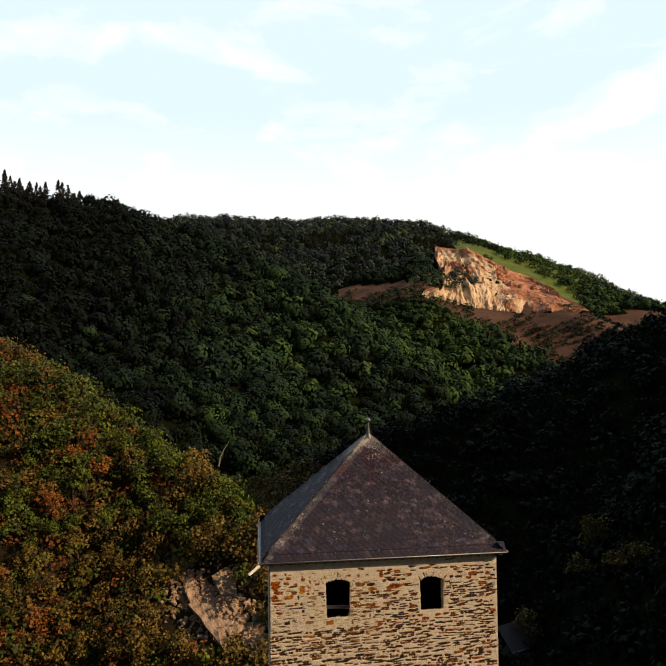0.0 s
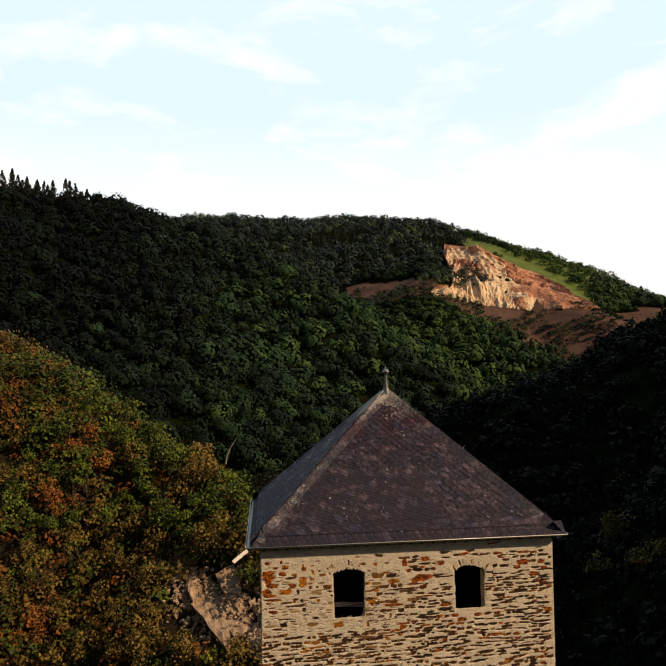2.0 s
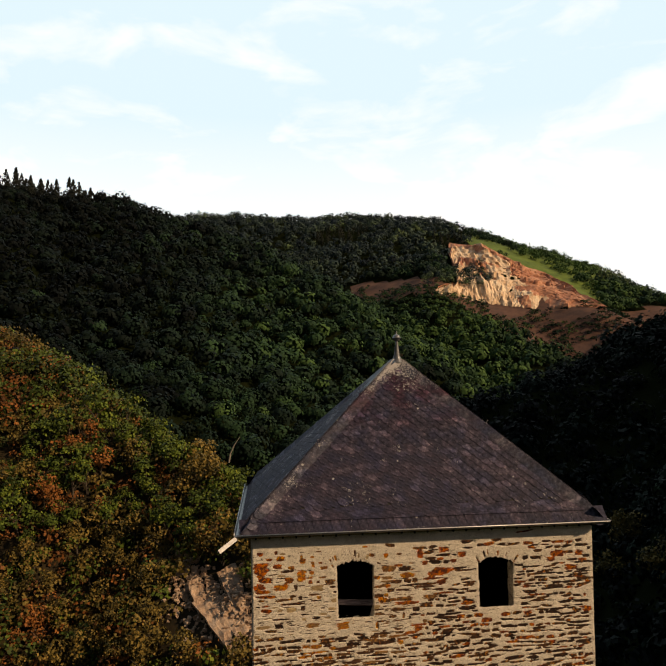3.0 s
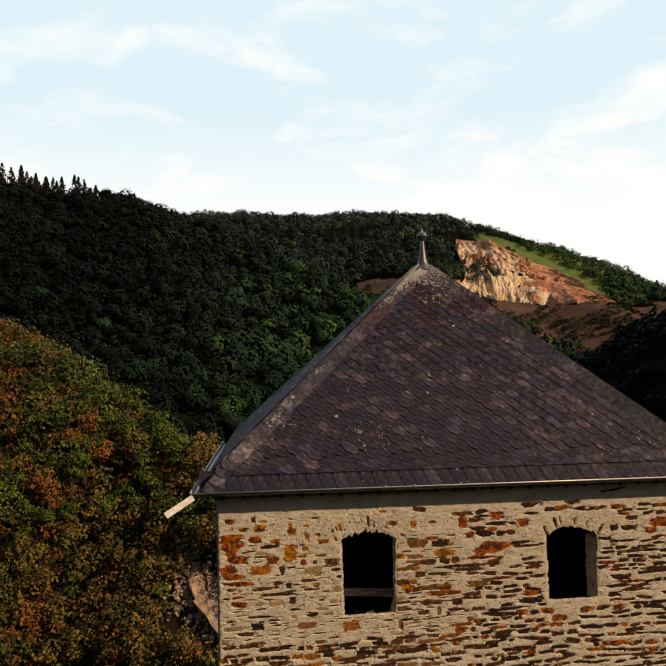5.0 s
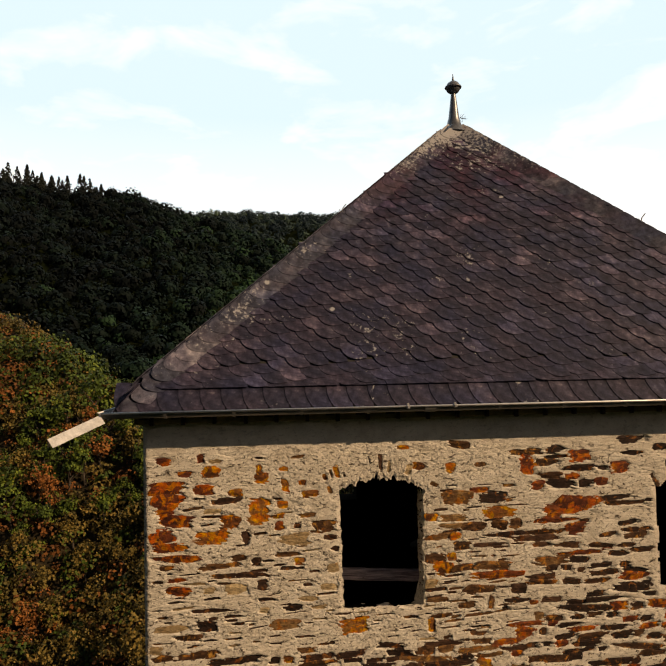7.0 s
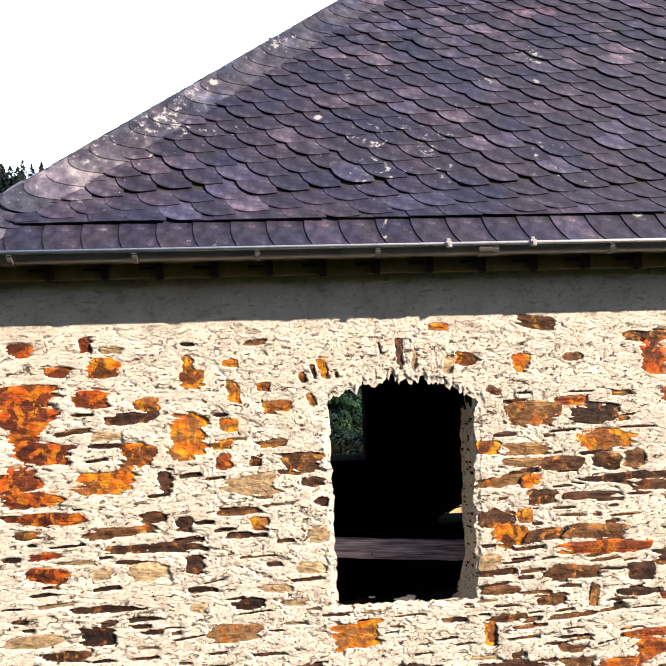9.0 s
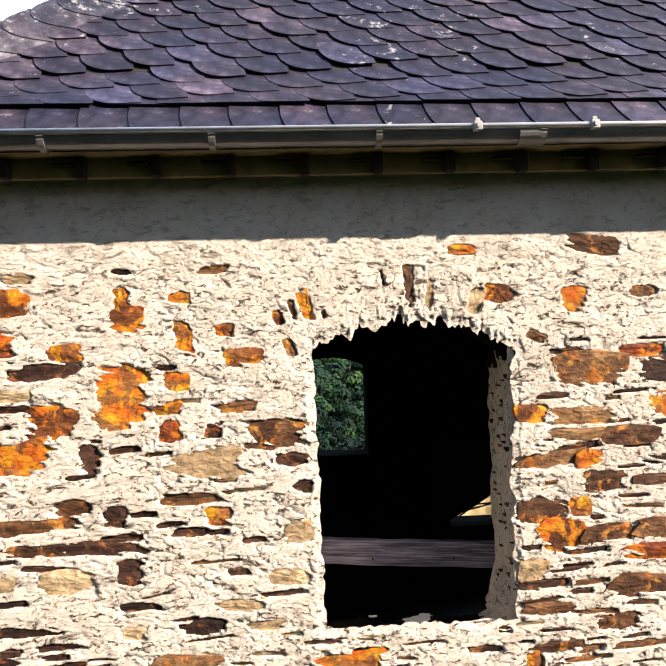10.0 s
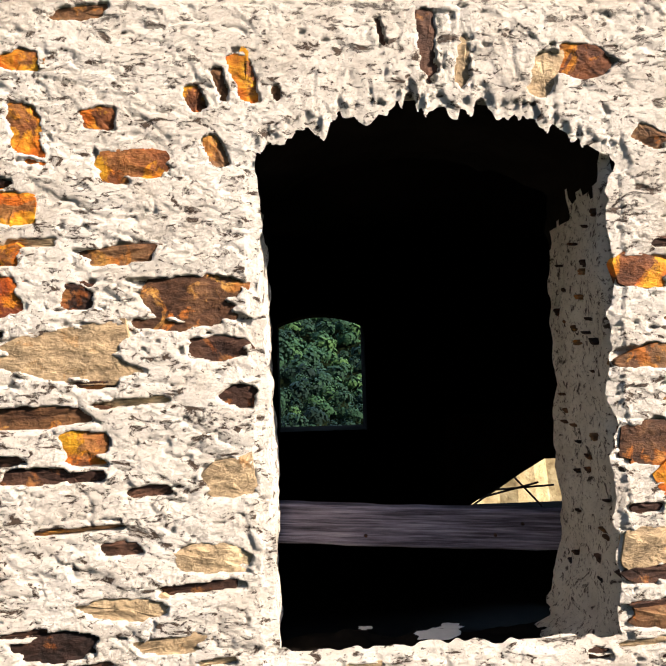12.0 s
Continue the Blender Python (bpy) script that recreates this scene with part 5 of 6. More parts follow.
def stone_outline(g, corners=13):
    """A split, angular outline, tapering to one end."""
    a = (np.arange(corners) + g.uniform(-0.38, 0.38, corners)) * 2 * np.pi / corners
    r = g.uniform(0.84, 1.10, corners)
    c, s = np.cos(a), np.sin(a)
    taper, skew = g.uniform(-0.28, 0.28), g.uniform(-0.15, 0.15)
    xs, zs = r * np.sign(c) * np.abs(c) ** 0.55, r * np.sign(s) * np.abs(s) ** 0.65
    return [(float(p + skew * q), float(q * (1 + taper * p))) for p, q in zip(xs, zs)]


def lay_stones(parent):
    g = np.random.default_rng(55)
    mats = {"orange": mat_orange, "red": mat_red, "brown": mat_brown, "dark": mat_dark, "tan": mat_tan}
    meshes = {k: [slab_mesh("stone", stone_outline(g), 1.0, m, g) for _ in range(11)] for k, m in mats.items()}
    near = sorted(stones.all, key=lambda s: math.hypot(s[0] - 0.35, (s[1] - 10.5) * 1.1))[:290]
    chosen = set(near)
    rest_v, rest_f, rest_m = [], [], []
    for s in stones.all:
        x, z, a, b, turn, kind, out = s
        me = meshes[kind][int(g.integers(11))]
        m = Matrix.Translation((x, 0.0118 - 0.5 * out, z)) @ Matrix.Rotation(-turn, 4, "Y") @ Matrix.Rotation(g.normal(0, 0.05), 4, "X") @ Matrix.Rotation(g.normal(0, 0.03), 4, "Z") @ Matrix.Diagonal((a * 1.28, 0.012, b * 1.34, 1))
        if s in chosen:
            ob = new("stone", me)
            ob.parent = parent
            ob.matrix_basis = m
        else:
            base = len(rest_v)
            rest_v += [tuple(m @ v.co) for v in me.vertices]
            rest_f += [tuple(base + i for i in p.vertices) for p in me.polygons]
            rest_m += [list(mats).index(kind)] * len(me.polygons)
    ob = place("rubble", rest_v, rest_f, mat_orange, parent)
    for k in list(mats)[1:]:
        ob.data.materials.append(mats[k])
    ob.data.polygons.foreach_set("material_index", np.array(rest_m, dtype=np.int32))
    tagged(ob, "brown and rust-red slate rubble set in mortar", kind="stuff")


def lay_quoin_ends(parent):
    """The dark ends of the corner stones, showing in the window's side."""
    g = np.random.default_rng(91)
    mats = (mat_dark, mat_brown)
    ragged = lambda: [(float(r * math.cos(a)), float(0.8 * r * math.sin(a))) for a, r in zip(np.arange(11) * 2 * math.pi / 11, g.uniform(0.40, 1.1, 11))]
    kinds = [slab_mesh("stone", ragged(), 1.0, mats[i % 2], g) for i in range(8)]
    spots = [(w, z, tall * 0.8, g.uniform(0.014, 0.030), 0.012) for w, z, tall, kind in stones.quoins]
    for w in (W1, W2):
        spots += [(w, g.uniform(w[2] + 0.05, w[3] - 0.05), g.uniform(0.010, 0.036), g.uniform(0.008, 0.022), g.uniform(0.05, 0.38)) for _ in range(34)]
    for w, z, tall, deep, start in spots:
        ob = new("stone_end", kinds[int(g.integers(8))])
        ob.parent = parent
        ob.matrix_basis = (Matrix.Translation((w[1] + 0.010 + SPLAY * (start + deep) / WALL, start + deep, z)) @ Matrix.Rotation(radians(-90), 4, "Z")
                           @ Matrix.Diagonal((deep, 0.015, tall * 0.5, 1)))


front_wall = new("front_wall")
front_wall.parent = tower
bm = bmesh.new()
HOLES = [(w[0] - 0.07, w[1] + 0.07, w[2] - 0.2, w[3] + w[4] + 0.07) for w in (W1, W2)]
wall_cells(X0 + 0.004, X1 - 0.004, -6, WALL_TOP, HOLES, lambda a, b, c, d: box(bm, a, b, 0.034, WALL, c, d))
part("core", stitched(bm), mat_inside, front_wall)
bm = bmesh.new()
box(bm, X0, X1, -0.006, 0.034, -6, 7.9)
part("footing_face", bm, mat_mortar, front_wall)
mortar_face(front_wall)
for w in (W1, W2):
    reveal(front_wall, w, WALL + 0.005)
lay_stones(front_wall)
lay_quoin_ends(front_wall)

BACK_HOLES = [(-0.19, 0.61, 9.94, 11.0), (1.47, 2.7, 9.13, 9.62)]
bm = bmesh.new()
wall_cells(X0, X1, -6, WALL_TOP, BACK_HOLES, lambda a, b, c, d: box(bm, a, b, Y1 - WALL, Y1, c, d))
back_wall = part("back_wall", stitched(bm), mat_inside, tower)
bm = bmesh.new()                         # the shallow arch over the back window
for i in range(12):
    k0, k1 = i / 12, (i + 1) / 12
    drop = [0.09 * (1 - 4 * k * (1 - k)) for k in (k0, k1)]
    xa, xb = -0.19 + 0.8 * k0, -0.19 + 0.8 * k1
    q = [bm.verts.new((x, y, z)) for y in (Y1 - WALL + 0.002, Y1 - 0.002) for x, z in ((xa, 11.002), (xb, 11.002), (xb, 11.0 - drop[1] - 0.002), (xa, 11.0 - drop[0] - 0.002))]
    for loop in ((0, 1, 2, 3), (7, 6, 5, 4), (3, 2, 6, 7)):
        bm.faces.new([q[n] for n in loop])
bmesh.ops.remove_doubles(bm, verts=bm.verts[:], dist=0.0005)
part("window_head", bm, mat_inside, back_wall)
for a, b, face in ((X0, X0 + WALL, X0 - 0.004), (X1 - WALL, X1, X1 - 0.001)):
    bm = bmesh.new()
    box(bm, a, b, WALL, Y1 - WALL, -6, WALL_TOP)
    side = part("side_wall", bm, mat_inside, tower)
    bm = bmesh.new()
    box(bm, face, face + 0.005, 0.02, Y1, -6, WALL_TOP)
    part("mortar_face", bm, mat_mortar, side)
bm = bmesh.new()
box(bm, X0 + WALL + 0.005, X1 - WALL - 0.005, WALL + 0.005, Y1 - WALL - 0.005, 8.48, 8.54)
part("floor_deck", bm, mat_wood, tower)
# unseen deck under the roof, added to keep light out of the room
bm = bmesh.new()
box(bm, X0 + WALL + 0.01, X1 - WALL - 0.01, WALL + 0.01, Y1 - WALL - 0.01, 11.66, 11.70)
part("light_stop_deck", bm, mat_wood, tower)

# a fallen plank and laths across the low opening at the back
bm = bmesh.new()
q = [(1.30, 9.12), (2.75, 9.93), (2.75, 10.05), (1.30, 10.05)]
a, b = [[bm.verts.new((x, y, z)) for x, z in q] for y in (Y1 - WALL - 0.05, Y1 - WALL - 0.015)]
bm.faces.new(a)
bm.faces.new(b[::-1])
for i in range(4):
    bm.faces.new((a[i], a[(i + 1) % 4], b[(i + 1) % 4], b[i]))
part("plank", bm, mat_wood, tower)
for p, q in (((1.5, 9.19), (2.25, 9.36)), ((1.62, 9.17), (2.1, 9.47)), ((1.98, 9.46), (2.28, 9.13)), ((1.75, 9.3), (2.4, 9.33))):
    bm = bmesh.new()
    d = Vector((q[0] - p[0], 0, q[1] - p[1])).normalized()
    w = Vector((-d.z, 0, d.x)) * 0.010
    y = Y1 - 0.2
    r = [[bm.verts.new(Vector((c[0], y, c[1])) + o) for o in (w, Vector((0, 0.012, 0)), -w, Vector((0, -0.012, 0)))] for c in (p, q)]
    for i in range(4):
        bm.faces.new((r[0][i], r[0][(i + 1) % 4], r[1][(i + 1) % 4], r[1][i]))
    part("lath", bm, mat_wood, tower)

# the weathered rail across the inside of the window
bm = bmesh.new()
box(bm, -0.22, 1.05, WALL + 0.012, WALL + 0.075, -0.057, 0.057, 0.008)
bmesh.ops.subdivide_edges(bm, edges=[e for e in bm.edges if abs(e.verts[0].co.x - e.verts[1].co.x) > 0.5], cuts=24)
for v in bm.verts:
    v.co.z += 0.006 * (noise.noise(v.co * 3.1) + 0.5 * noise.noise(v.co * 14))
    v.co.y += 0.003 * noise.noise(v.co * 9)
rail = part("rail", bm, mat_grey_wood, tower, "weathered grey timber rail across the window")
rail.matrix_basis = pose(0, 0, 10.103) @ pose(0, 0, 0, 0, 3.3, 0)
g = np.random.default_rng(3)
for x in (0.24, 0.62, 0.70):
    bm = bmesh.new()
    bmesh.ops.create_cone(bm, cap_ends=True, segments=8, radius1=0.006, radius2=0.004, depth=0.008, matrix=Matrix.Translation((x, WALL + 0.010, g.uniform(-0.03, 0.03))) @ Matrix.Rotation(radians(90), 4, "X"))
    part("nail", bm, mat_dark, rail)
# splashes on the broken sill
for x, y, r in ((0.40, 0.28, 0.045), (0.45, 0.34, 0.025), (0.22, 0.36, 0.014)):
    bm = bmesh.new()
    c = bmesh.ops.create_circle(bm, cap_ends=True, segments=14, radius=1)["verts"]
    for v in c:
        k = r * g.uniform(0.6, 1.2)
        v.co = Vector((x + v.co.x * k * 1.5, y + v.co.y * k, 9.852 - 0.1 * (y - 0.27)))
    part("splash", bm, mat_lime, front_wall)

# ---- eaves, gutters ----
for i in range(27):
    x = -1.725 + i * 0.282
    bm = bmesh.new()
    box(bm, x - 0.018, x + 0.018, -0.140, -0.098, 11.706 + 0.004 * (i % 3), 11.79, 0.004)
    part("rafter_end", bm, mat_wood, tower)
    bm = bmesh.new()
    box(bm, x - 0.11, x - 0.03, -0.125, -0.098, 11.762, 11.774)
    part("batten", bm, mat_wood, tower)
bm = bmesh.new()
box(bm, X0 - 0.06, X1 + 0.06, -0.098, -0.076, 11.718, 11.80, 0.003)
part("eave_board", bm, mat_soffit, tower, "olive-brown board under the eaves")


def sweep(bm, profile, start, end, out):
    """A straight length of a profile given as (outward, up)."""
    start, end, out = Vector(start), Vector(end), Vector(out)
    rings = [[bm.verts.new(p + out * u + Vector((0, 0, w))) for u, w in profile] for p in (start, end)]
    n = len(profile)
    for i in range(n):
        bm.faces.new((rings[0][i], rings[0][(i + 1) % n], rings[1][(i + 1) % n], rings[1][i]))
    bm.faces.new(rings[0])
    bm.faces.new(rings[1][::-1])


def gutter(name, start, end, out, label=""):
    r, t = 0.044, 0.004
    arc = [(r * math.cos(a), r * math.sin(a)) for a in np.linspace(math.pi, 2 * math.pi, 15)]
    bead = [(r + 0.004 + 0.008 * math.cos(a), 0.004 + 0.008 * math.sin(a)) for a in np.linspace(-2.2, 2.6, 9)]
    inner = [((r - t) * math.cos(a), (r - t) * math.sin(a) + 0.001) for a in np.linspace(2 * math.pi, math.pi, 15)]
    bm = bmesh.new()
    sweep(bm, arc + bead + inner, start, end, out)
    ob = part(name, bm, mat_zinc, tower, label, smooth=False)
    bm = bmesh.new()                     # the rolled front edge; its highlight is put into the pale colour
    sweep(bm, [(r + 0.006 + 0.010 * math.cos(a), 0.008 + 0.010 * math.sin(a)) for a in np.linspace(0, 2 * math.pi, 10, endpoint=False)], start, end, out)
    part("rim", bm, mat_rim, ob, "rolled edge with its highlight in the colour", smooth=True)
    return ob


GX0, GX1, GY, GZ = X0 - OX - 0.075, X1 + OX + 0.06, -OY - 0.055, EAVE + 0.003
front_gutter = gutter("gutter", (GX0, GY, GZ), (GX1, GY, GZ - 0.008), (0, -1, 0), "half-round zinc gutter on straps")
gutter("gutter", (GX0 + 0.01, GY, GZ), (GX0 + 0.01, Y1 + OY + 0.07, GZ), (-1, 0, 0))
gutter("gutter", (GX1 - 0.01, GY, GZ - 0.008), (GX1 - 0.01, Y1 + OY + 0.07, GZ - 0.008), (1, 0, 0))
gutter("gutter", (GX0, Y1 + OY + 0.06, GZ), (GX1, Y1 + OY + 0.06, GZ), (0, 1, 0))
for x in [-1.58 + 0.607 * i for i in range(13)]:
    bm = bmesh.new()
    ring = [(0.048 * math.cos(a), 0.048 * math.sin(a)) for a in np.linspace(math.pi * 1.02, 2 * math.pi, 10)]
    ring += [(0.052, 0.0), (0.052, -0.004), (0.046, -0.002)]
    back = [(u * 0.90 - 0.002, w * 0.90 + 0.002) for u, w in ring][::-1]
    sweep(bm, ring + back, (x - 0.012, GY, GZ - 0.006), (x + 0.012, GY, GZ - 0.006), (0, -1, 0))
    part("strap", bm, mat_strap, front_gutter)
for x in (0.60, 1.035):
    bm = bmesh.new()
    box(bm, x - 0.016, x + 0.016, GY - 0.066, GY - 0.034, GZ - 0.014, GZ + 0.020, 0.003)
    box(bm, x - 0.010, x + 0.010, GY - 0.058, GY - 0.036, GZ + 0.020, GZ + 0.034, 0.003)
    box(bm, x - 0.005, x + 0.005, GY - 0.071, GY - 0.064, GZ - 0.004, GZ + 0.012)
    part("clamp", bm, mat_bright_zinc, front_gutter, "bright metal clamp")
bm = bmesh.new()
sweep(bm, [(0.049 * math.cos(a), 0.049 * math.sin(a)) for a in np.linspace(math.pi, 2 * math.pi, 12)] + [(0.05, 0.0), (-0.05, 0.0)],
      (0.76, GY, GZ - 0.004), (0.84, GY, GZ - 0.004), (0, -1, 0))
part("sleeve", bm, mat_strap, front_gutter)
# folded metal spout at the corner
bm = bmesh.new()
a, b = Vector((-2.14, -0.25, 11.80)), Vector((-2.465, -0.61, 11.645))
way = (b - a).normalized()
across = way.cross(Vector((0, 0, 1))).normalized()
up = across.cross(way)
prof = [(-0.045, -0.045), (0, 0.03), (0.045, -0.045), (0.039, -0.048), (0, 0.022), (-0.039, -0.048)]
rings = [[bm.verts.new(p + across * u + up * w) for u, w in prof] for p in (a, b)]
for i in range(6):
    bm.faces.new((rings[0][i], rings[0][(i + 1) % 6], rings[1][(i + 1) % 6], rings[1][i]))
part("spout", bm, mat_bright_zinc, tower, "pale folded metal spout")

# ---- roof ----
roof = new("roof")
roof.parent = tower
KICK, KZ = 0.235, 0.275                  # the flatter foot of the slope
foot = [Vector(p) for p in ((X0 - OX, -OY, EAVE), (X1 + OX, -OY, EAVE), (X1 + OX, Y1 + OY, EAVE), (X0 - OX, Y1 + OY, EAVE))]
bend = [Vector((p.x + KICK * (1 if p.x < 1 else -1), p.y + KICK * (1 if p.y < 1 else -1), EAVE + KZ)) for p in foot]
bm = bmesh.new()
rows = [[bm.verts.new(p) for p in row] for row in ([p - Vector((0, 0, 0.03)) for p in foot], foot, bend)]
tip = bm.verts.new(APEX)
for r in (0, 1):
    for i in range(4):
        bm.faces.new((rows[r][i], rows[r][(i + 1) % 4], rows[r + 1][(i + 1) % 4], rows[r + 1][i]))
for i in range(4):
    bm.faces.new((rows[2][i], rows[2][(i + 1) % 4], tip))
part("decking", bm, mat_underlay, roof)
bm = bmesh.new()                         # boards under the overhang
outer, inner = [bm.verts.new((p.x, p.y, EAVE - 0.032)) for p in foot], [bm.verts.new((x, y, WALL_TOP + 0.025)) for x, y in ((X0 + 0.06, 0.06), (X1 - 0.06, 0.06), (X1 - 0.06, Y1 - 0.06), (X0 + 0.06, Y1 - 0.06))]
for i in range(4):
    bm.faces.new((outer[i], outer[(i + 1) % 4], inner[(i + 1) % 4], inner[i]))
part("soffit", bm, mat_soffit, roof)


def slate_mesh(width, tall, thick, mat, tip=0.009, cut=None):
    """One scale slate: its lower left corner rounded, trimmed below the line y = cut(x) where there is one. Origin at the lower left; x along the course, y up the slope, z out."""
    arc = [(0.80 * width * (1 - math.cos(a)), 0.95 * tall * (1 - math.sin(a))) for a in np.linspace(0, math.pi / 2, 8)]
    line = arc + [(width * 1.22, 0.0), (width * 1.22, tall * 1.35), (0.0, tall * 1.35)]
    if cut:
        line = [(x, max(y, cut(x))) for x, y in line]
    high = lambda x, y: tip * (1 - 0.75 * y / tall - 0.62 * x / width)
    n = len(line)
    v = [(x, y, high(x, y) + thick) for x, y in line] + [(x, y, high(x, y)) for x, y in line]
    f = [tuple(range(n))] + [(i, n + i, n + (i + 1) % n, (i + 1) % n) for i in range(n)]
    me = bpy.data.meshes.new("slate")
    me.from_pydata(v, [], f)
    me.materials.append(mat)
    return me


def lay_slates(corner_a, corner_b, low_a, low_b, apex, near=None):
    """Courses of slates up one face, from its left corner to its right one."""
    g = np.random.default_rng(int(abs(corner_a.x * 100 + corner_b.y * 10)) + 3)
    meshes = [slate_mesh(0.185 * k, 0.164, 0.0045, mat_roof, tip=0.012) for k in (0.95, 1.0, 1.05)]
    hip_slate = slate_mesh(0.225, 0.165, 0.005, mat_hip, tip=0.006)
    hip_scale = slate_mesh(0.29, 0.205, 0.004, mat_hip, tip=0.008)
    eave_slate = slate_mesh(0.195, 0.285, 0.0035, mat_roof)
    u = (corner_b - corner_a).normalized()
    loose, picked = [], []

    def put(me, origin, uu, vv, nn, lift, single=True):
        m = Matrix((uu, vv, nn)).transposed().to_4x4()
        m.translation = origin + nn * lift
        (picked if single and near is not None and near(m.translation) and len(picked) < 295 else loose).append((me, m))

    # the eave course
    vk = (low_a - corner_a)
    vk = (vk - u * vk.dot(u)).normalized()
    nk = u.cross(vk).normalized()
    span = (corner_b - corner_a).length
    x = -0.02
    while x < span - 0.06:
        tilt = g.normal(0, 0.012)
        put(eave_slate, corner_a + u * x - vk * 0.035, (u + vk * tilt).normalized(), (vk - u * tilt).normalized(), nk, 0.004)
        x += 0.195
    # the courses above, which climb a little to the right
    mid = (low_a + low_b) / 2
    v = (apex - mid)
    v = (v - u * v.dot(u)).normalized()
    n = u.cross(v).normalized()
    lean = radians(9.5)
    uu, vv = u * math.cos(lean) + v * math.sin(lean), v * math.cos(lean) - u * math.sin(lean)
    height, half = (apex - mid).dot(v), (low_b - low_a).length / 2
    centre = (apex - mid).dot(u)
    for row in range(-10, 42):
        for col in range(-36, 37):
            p = uu * ((col + 0.43 * row) % 1 + col) * 0.185 + vv * (row * 0.150 + 0.03)
            a, b = p.dot(u) + 0.10, p.dot(v) + 0.08
            k = b / height
            rise = p.dot(v)
            if rise < FOOT - 0.17 or k > 0.985:
                continue
            left, right = -half + (half + centre) * k, half - (half - centre) * k
            if a < left + 0.11 or a > right - 0.15:
                continue
            tilt, lift, me = g.normal(0, 0.02), abs(g.normal(0, 0.0022)) + 0.003, meshes[int(g.integers(3))]
            xx, yy, zz = (uu + vv * tilt).normalized(), (vv - uu * tilt).normalized(), n
            if rise < 0.05:              # the lowest ones ride up on the eave course and end on a straight line
                lift += 0.020 - 0.10 * (rise - FOOT)
                yy, zz = (yy - n * 0.10).normalized(), (n + yy * 0.10).normalized()
                me = slate_mesh(0.185, 0.164, 0.0045, mat_roof, 0.009, lambda x: (FOOT - rise - x * xx.dot(v)) / yy.dot(v))
            put(me, mid + p, xx, yy, zz, lift)
    # broad slates up both hips, bedded high on a fillet of mortar
    for lower, upper, side, face, lift_low, lift_high in ((corner_a, low_a, 1, nk, 0.022, HIP_LIFT), (corner_b, low_b, -1, nk, 0.022, HIP_LIFT),
                                                           (low_a, apex, 1, n, HIP_LIFT, HIP_LIFT), (low_b, apex, -1, n, HIP_LIFT, HIP_LIFT)):
        way = (upper - lower).normalized()
        inward = (u * side - way * (u * side).dot(way)).normalized()
        steps = int((upper - lower).length / 0.125)
        for i in range(steps + 1 if face is nk else steps - 2):
            lift = lift_low + (lift_high - lift_low) * i / steps
            rise = math.atan2(lift - 0.010, 0.25)
            turn = g.normal(0.0, 0.012)
            across = (inward * math.cos(rise) - face * math.sin(rise)).normalized()
            normal = (face * math.cos(rise) + inward * math.sin(rise)).normalized()
            start = lower + way * (0.125 * i - 0.04) + face * (lift - 0.012)
            if side > 0:                 # their tails lie level, like the courses
                if i % 6 != 5:
                    start = lower + way * (0.15 * (i - i // 6) - 0.04) + face * (lift - 0.012)
                    put(hip_scale, start - across * 0.004, (u - normal * u.dot(normal)).normalized(), (way - normal * way.dot(normal)).normalized(), normal, 0.0, False)
                continue
            xx = across * side
            xx = (xx * math.cos(turn) + way * math.sin(turn)).normalized()
            put(hip_slate, start + across * 0.27, xx, normal.cross(xx).normalized(), normal, 0.0, False)
    for me, m in picked:
        ob = new("slate", me)
        ob.parent = roof
        ob.matrix_basis = m
    verts, faces = [], []
    kinds = []
    for me, m in loose:
        base = len(verts)
        kinds += [int(me in (hip_slate, hip_scale))] * len(me.polygons)
        verts += [tuple(m @ w.co) for w in me.vertices]
        faces += [tuple(base + i for i in p.vertices) for p in me.polygons]
    slating = place("slating", verts, faces, mat_roof, roof)
    slating.data.materials.append(mat_hip)
    slating.data.polygons.foreach_set("material_index", np.array(kinds, dtype=np.int32))
    tagged(slating, "overlapping rounded grey slates with lichen", kind="stuff")


HIP_LIFT, FOOT = 0.072, -0.115          # how high the hips stand; where the scales end above the eave course
for c, p in enumerate(bend):             # the fillets of mortar that the hip slates lie on
    bm = bmesh.new()
    way = (APEX - p).normalized()
    feet, crown = [], Vector((0, 0, 0))
    for other in (bend[(c + 1) % 4], bend[c - 1]):
        along = (other - p).normalized()
        inward = (along - way * along.dot(way)).normalized()
        out = way.cross(inward)
        out = out if out.z > 0 else -out
        feet.append(inward * 0.20 - out * 0.02)
        crown += out
    crown = crown.normalized() * (HIP_LIFT - 0.018)
    rings = [[bm.verts.new(q + o) for o in (feet[0], crown, feet[1], Vector((0, 0, -0.1)))] for q in (p, APEX - way * 0.12)]
    for i in range(4):
        bm.faces.new((rings[0][i], rings[0][(i + 1) % 4], rings[1][(i + 1) % 4], rings[1][i]))
    bm.faces.new(rings[0])
    bm.faces.new(rings[1][::-1])
    part("hip_fillet", bm, mat_hip, roof)
lay_slates(foot[0], foot[1], bend[0], bend[1], APEX, lambda p: -2.4 < p.x < 2.6 and p.z < 13.3)
lay_slates(foot[3], foot[0], bend[3], bend[0], APEX)
lay_slates(foot[1], foot[2], bend[1], bend[2], APEX)
lay_slates(foot[2], foot[3], bend[2], bend[3], APEX)


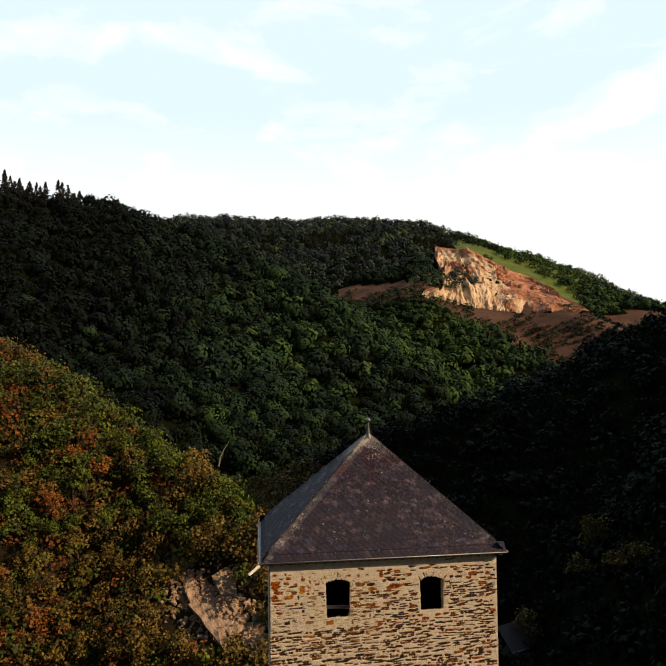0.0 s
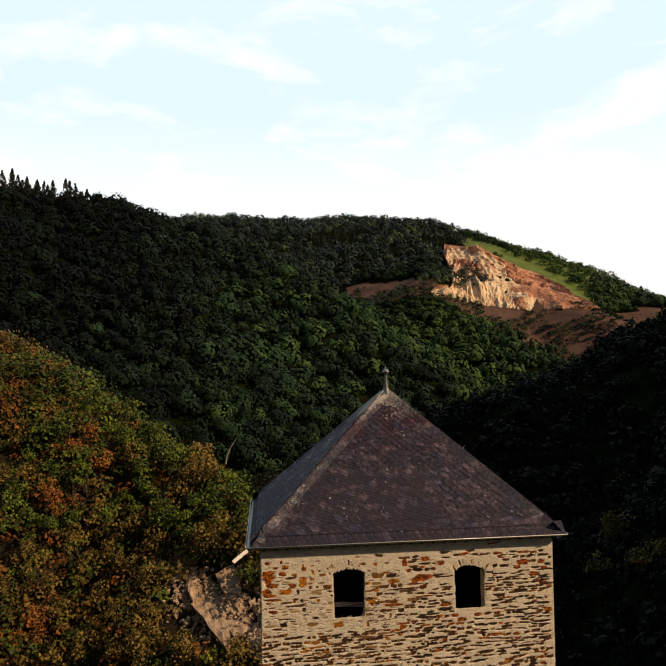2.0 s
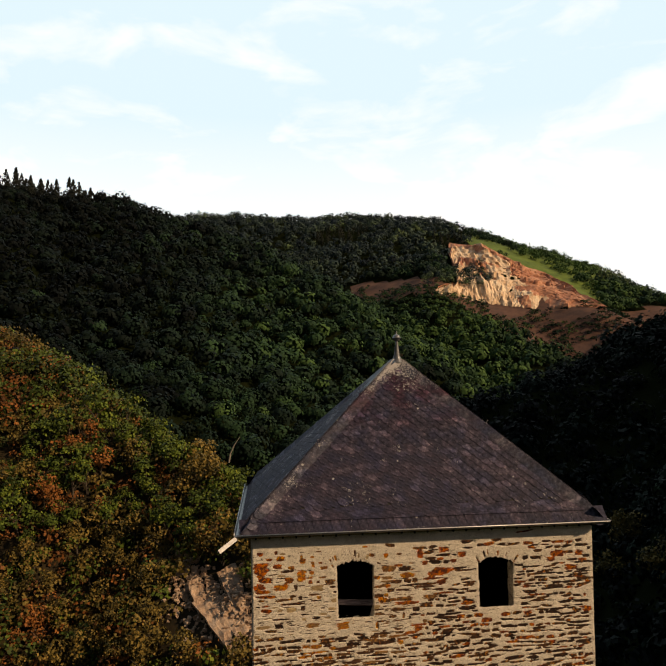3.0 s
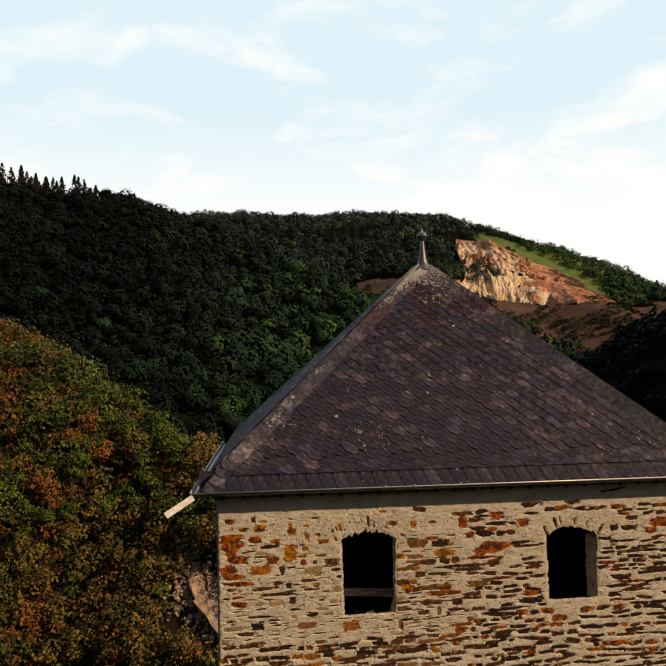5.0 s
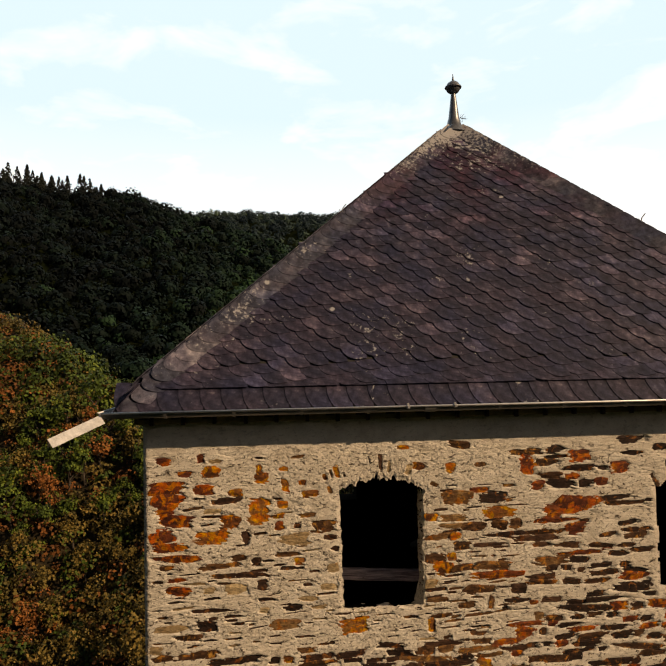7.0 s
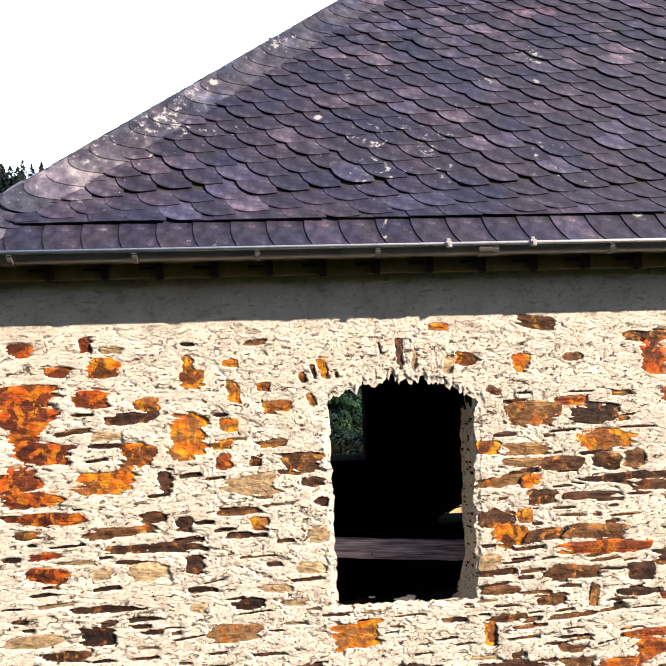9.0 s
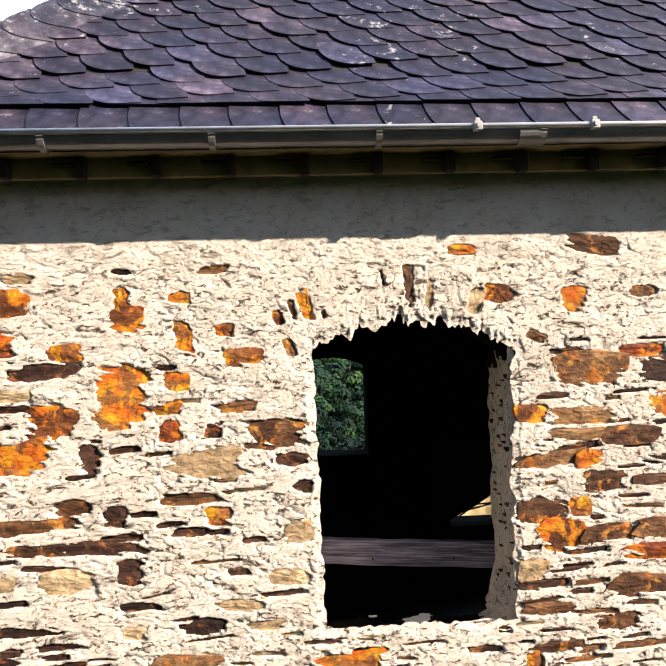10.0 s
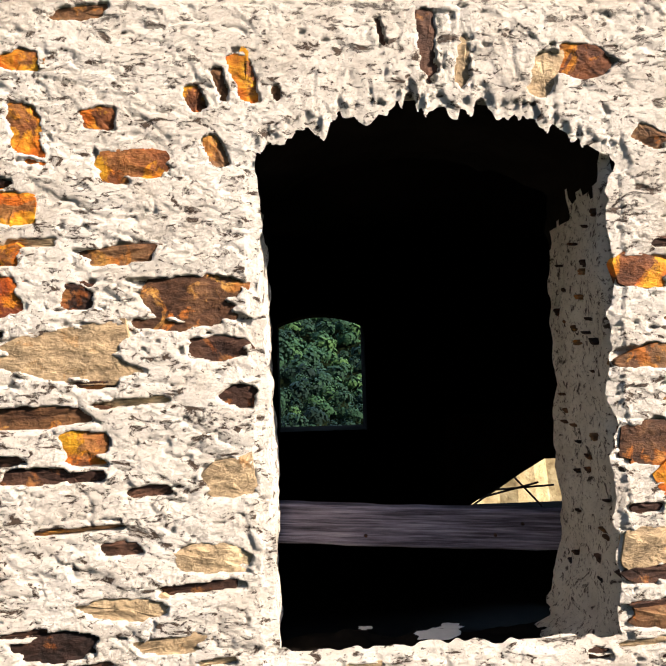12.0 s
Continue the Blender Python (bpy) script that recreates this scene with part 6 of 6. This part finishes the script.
def turned(name, profile, mat, parent, label="", segments=20):
    """A body of revolution from (radius, height) pairs."""
    v = [(r * math.cos(2 * math.pi * i / segments), r * math.sin(2 * math.pi * i / segments), z) for r, z in profile for i in range(segments)]
    f = [(k * segments + i, k * segments + (i + 1) % segments, (k + 1) * segments + (i + 1) % segments, (k + 1) * segments + i)
         for k in range(len(profile) - 1) for i in range(segments)]
    return place(name, v, f, mat, parent, label, smooth=True)


finial = new("finial")
finial.parent = tower
finial.location = (APEX.x, APEX.y, 0)
turned("collar", [(0.17, 15.32), (0.12, 15.40), (0.095, 15.45), (0.085, 15.50)], mat_lead, finial)
turned("stem", [(0.088, 15.44), (0.075, 15.52), (0.055, 15.68), (0.034, 15.85), (0.03, 15.88)], mat_lead, finial)
ball = [(0.098 * math.sin(a), 15.955 - 0.092 * math.cos(a)) for a in np.linspace(0.15, 1.45, 9)]
ball += [(0.112, 15.945), (0.116, 15.955), (0.112, 15.967)] + [(0.098 * math.sin(a), 15.955 - 0.092 * math.cos(a)) for a in np.linspace(1.7, 3.0, 9)]
turned("ball", ball, mat_lead, finial)
turned("spike", [(0.026, 16.03), (0.014, 16.07), (0.004, 16.14), (0.0005, 16.15)], mat_lead, finial)
# a tuft of twigs caught at the foot of the finial
bm = bmesh.new()
g = np.random.default_rng(12)
for i in range(16):
    p = Vector((0.07, -0.06, 15.50)) + Vector(g.normal(0, 0.025, 3))
    q = p + Vector((g.uniform(0.0, 0.12), g.uniform(-0.06, 0.02), g.uniform(-0.03, 0.12)))
    s = Vector(g.normal(0, 1, 3)).normalized() * 0.004
    bm.faces.new([bm.verts.new(c) for c in (p - s, p + s, q)])
part("twigs", bm, mat_bark, finial)


def roof_hook(k, corner, way_out):
    """An iron ladder hook standing off a hip."""
    p = bend[corner].lerp(APEX, k)
    bm = bmesh.new()
    for a, b in (((0, 0, -0.02), (0.01, -0.01, 0.10)), ((0.01, -0.01, 0.10), (0.05, -0.02, 0.15)), ((0, 0, 0.03), (-0.03, -0.01, 0.09))):
        a, b = p + Vector(a), p + Vector(b)
        t = (b - a).normalized()
        s = t.orthogonal().normalized() * 0.007
        w = t.cross(s)
        r = [[bm.verts.new(c + d) for d in (s, w, -s, -w)] for c in (a, b)]
        for i in range(4):
            bm.faces.new((r[0][i], r[0][(i + 1) % 4], r[1][(i + 1) % 4], r[1][i]))
    part("roof_hook", bm, mat_bright_zinc, roof)


roof_hook(0.545, 0, -1)
roof_hook(0.50, 1, 1)

# the sunlit remains of a wall behind the tower, seen through the low opening
bm = bmesh.new()
box(bm, 1.75, 5.2, 8.2, 9.0, -3.0, 9.15)
bmesh.ops.subdivide_edges(bm, edges=bm.edges[:], cuts=14, use_grid_fill=True)
for v in bm.verts:
    v.co += Vector((noise.noise(v.co * 2.1), noise.noise(v.co * 2.3 + Vector((5, 0, 0))), noise.noise(v.co * 1.7 + Vector((0, 9, 0))))) * 0.10
ruin = part("ruined_wall", bm, mat_ruin)
tagged(ruin, "sunlit stump of a pale rubble wall", "wall")
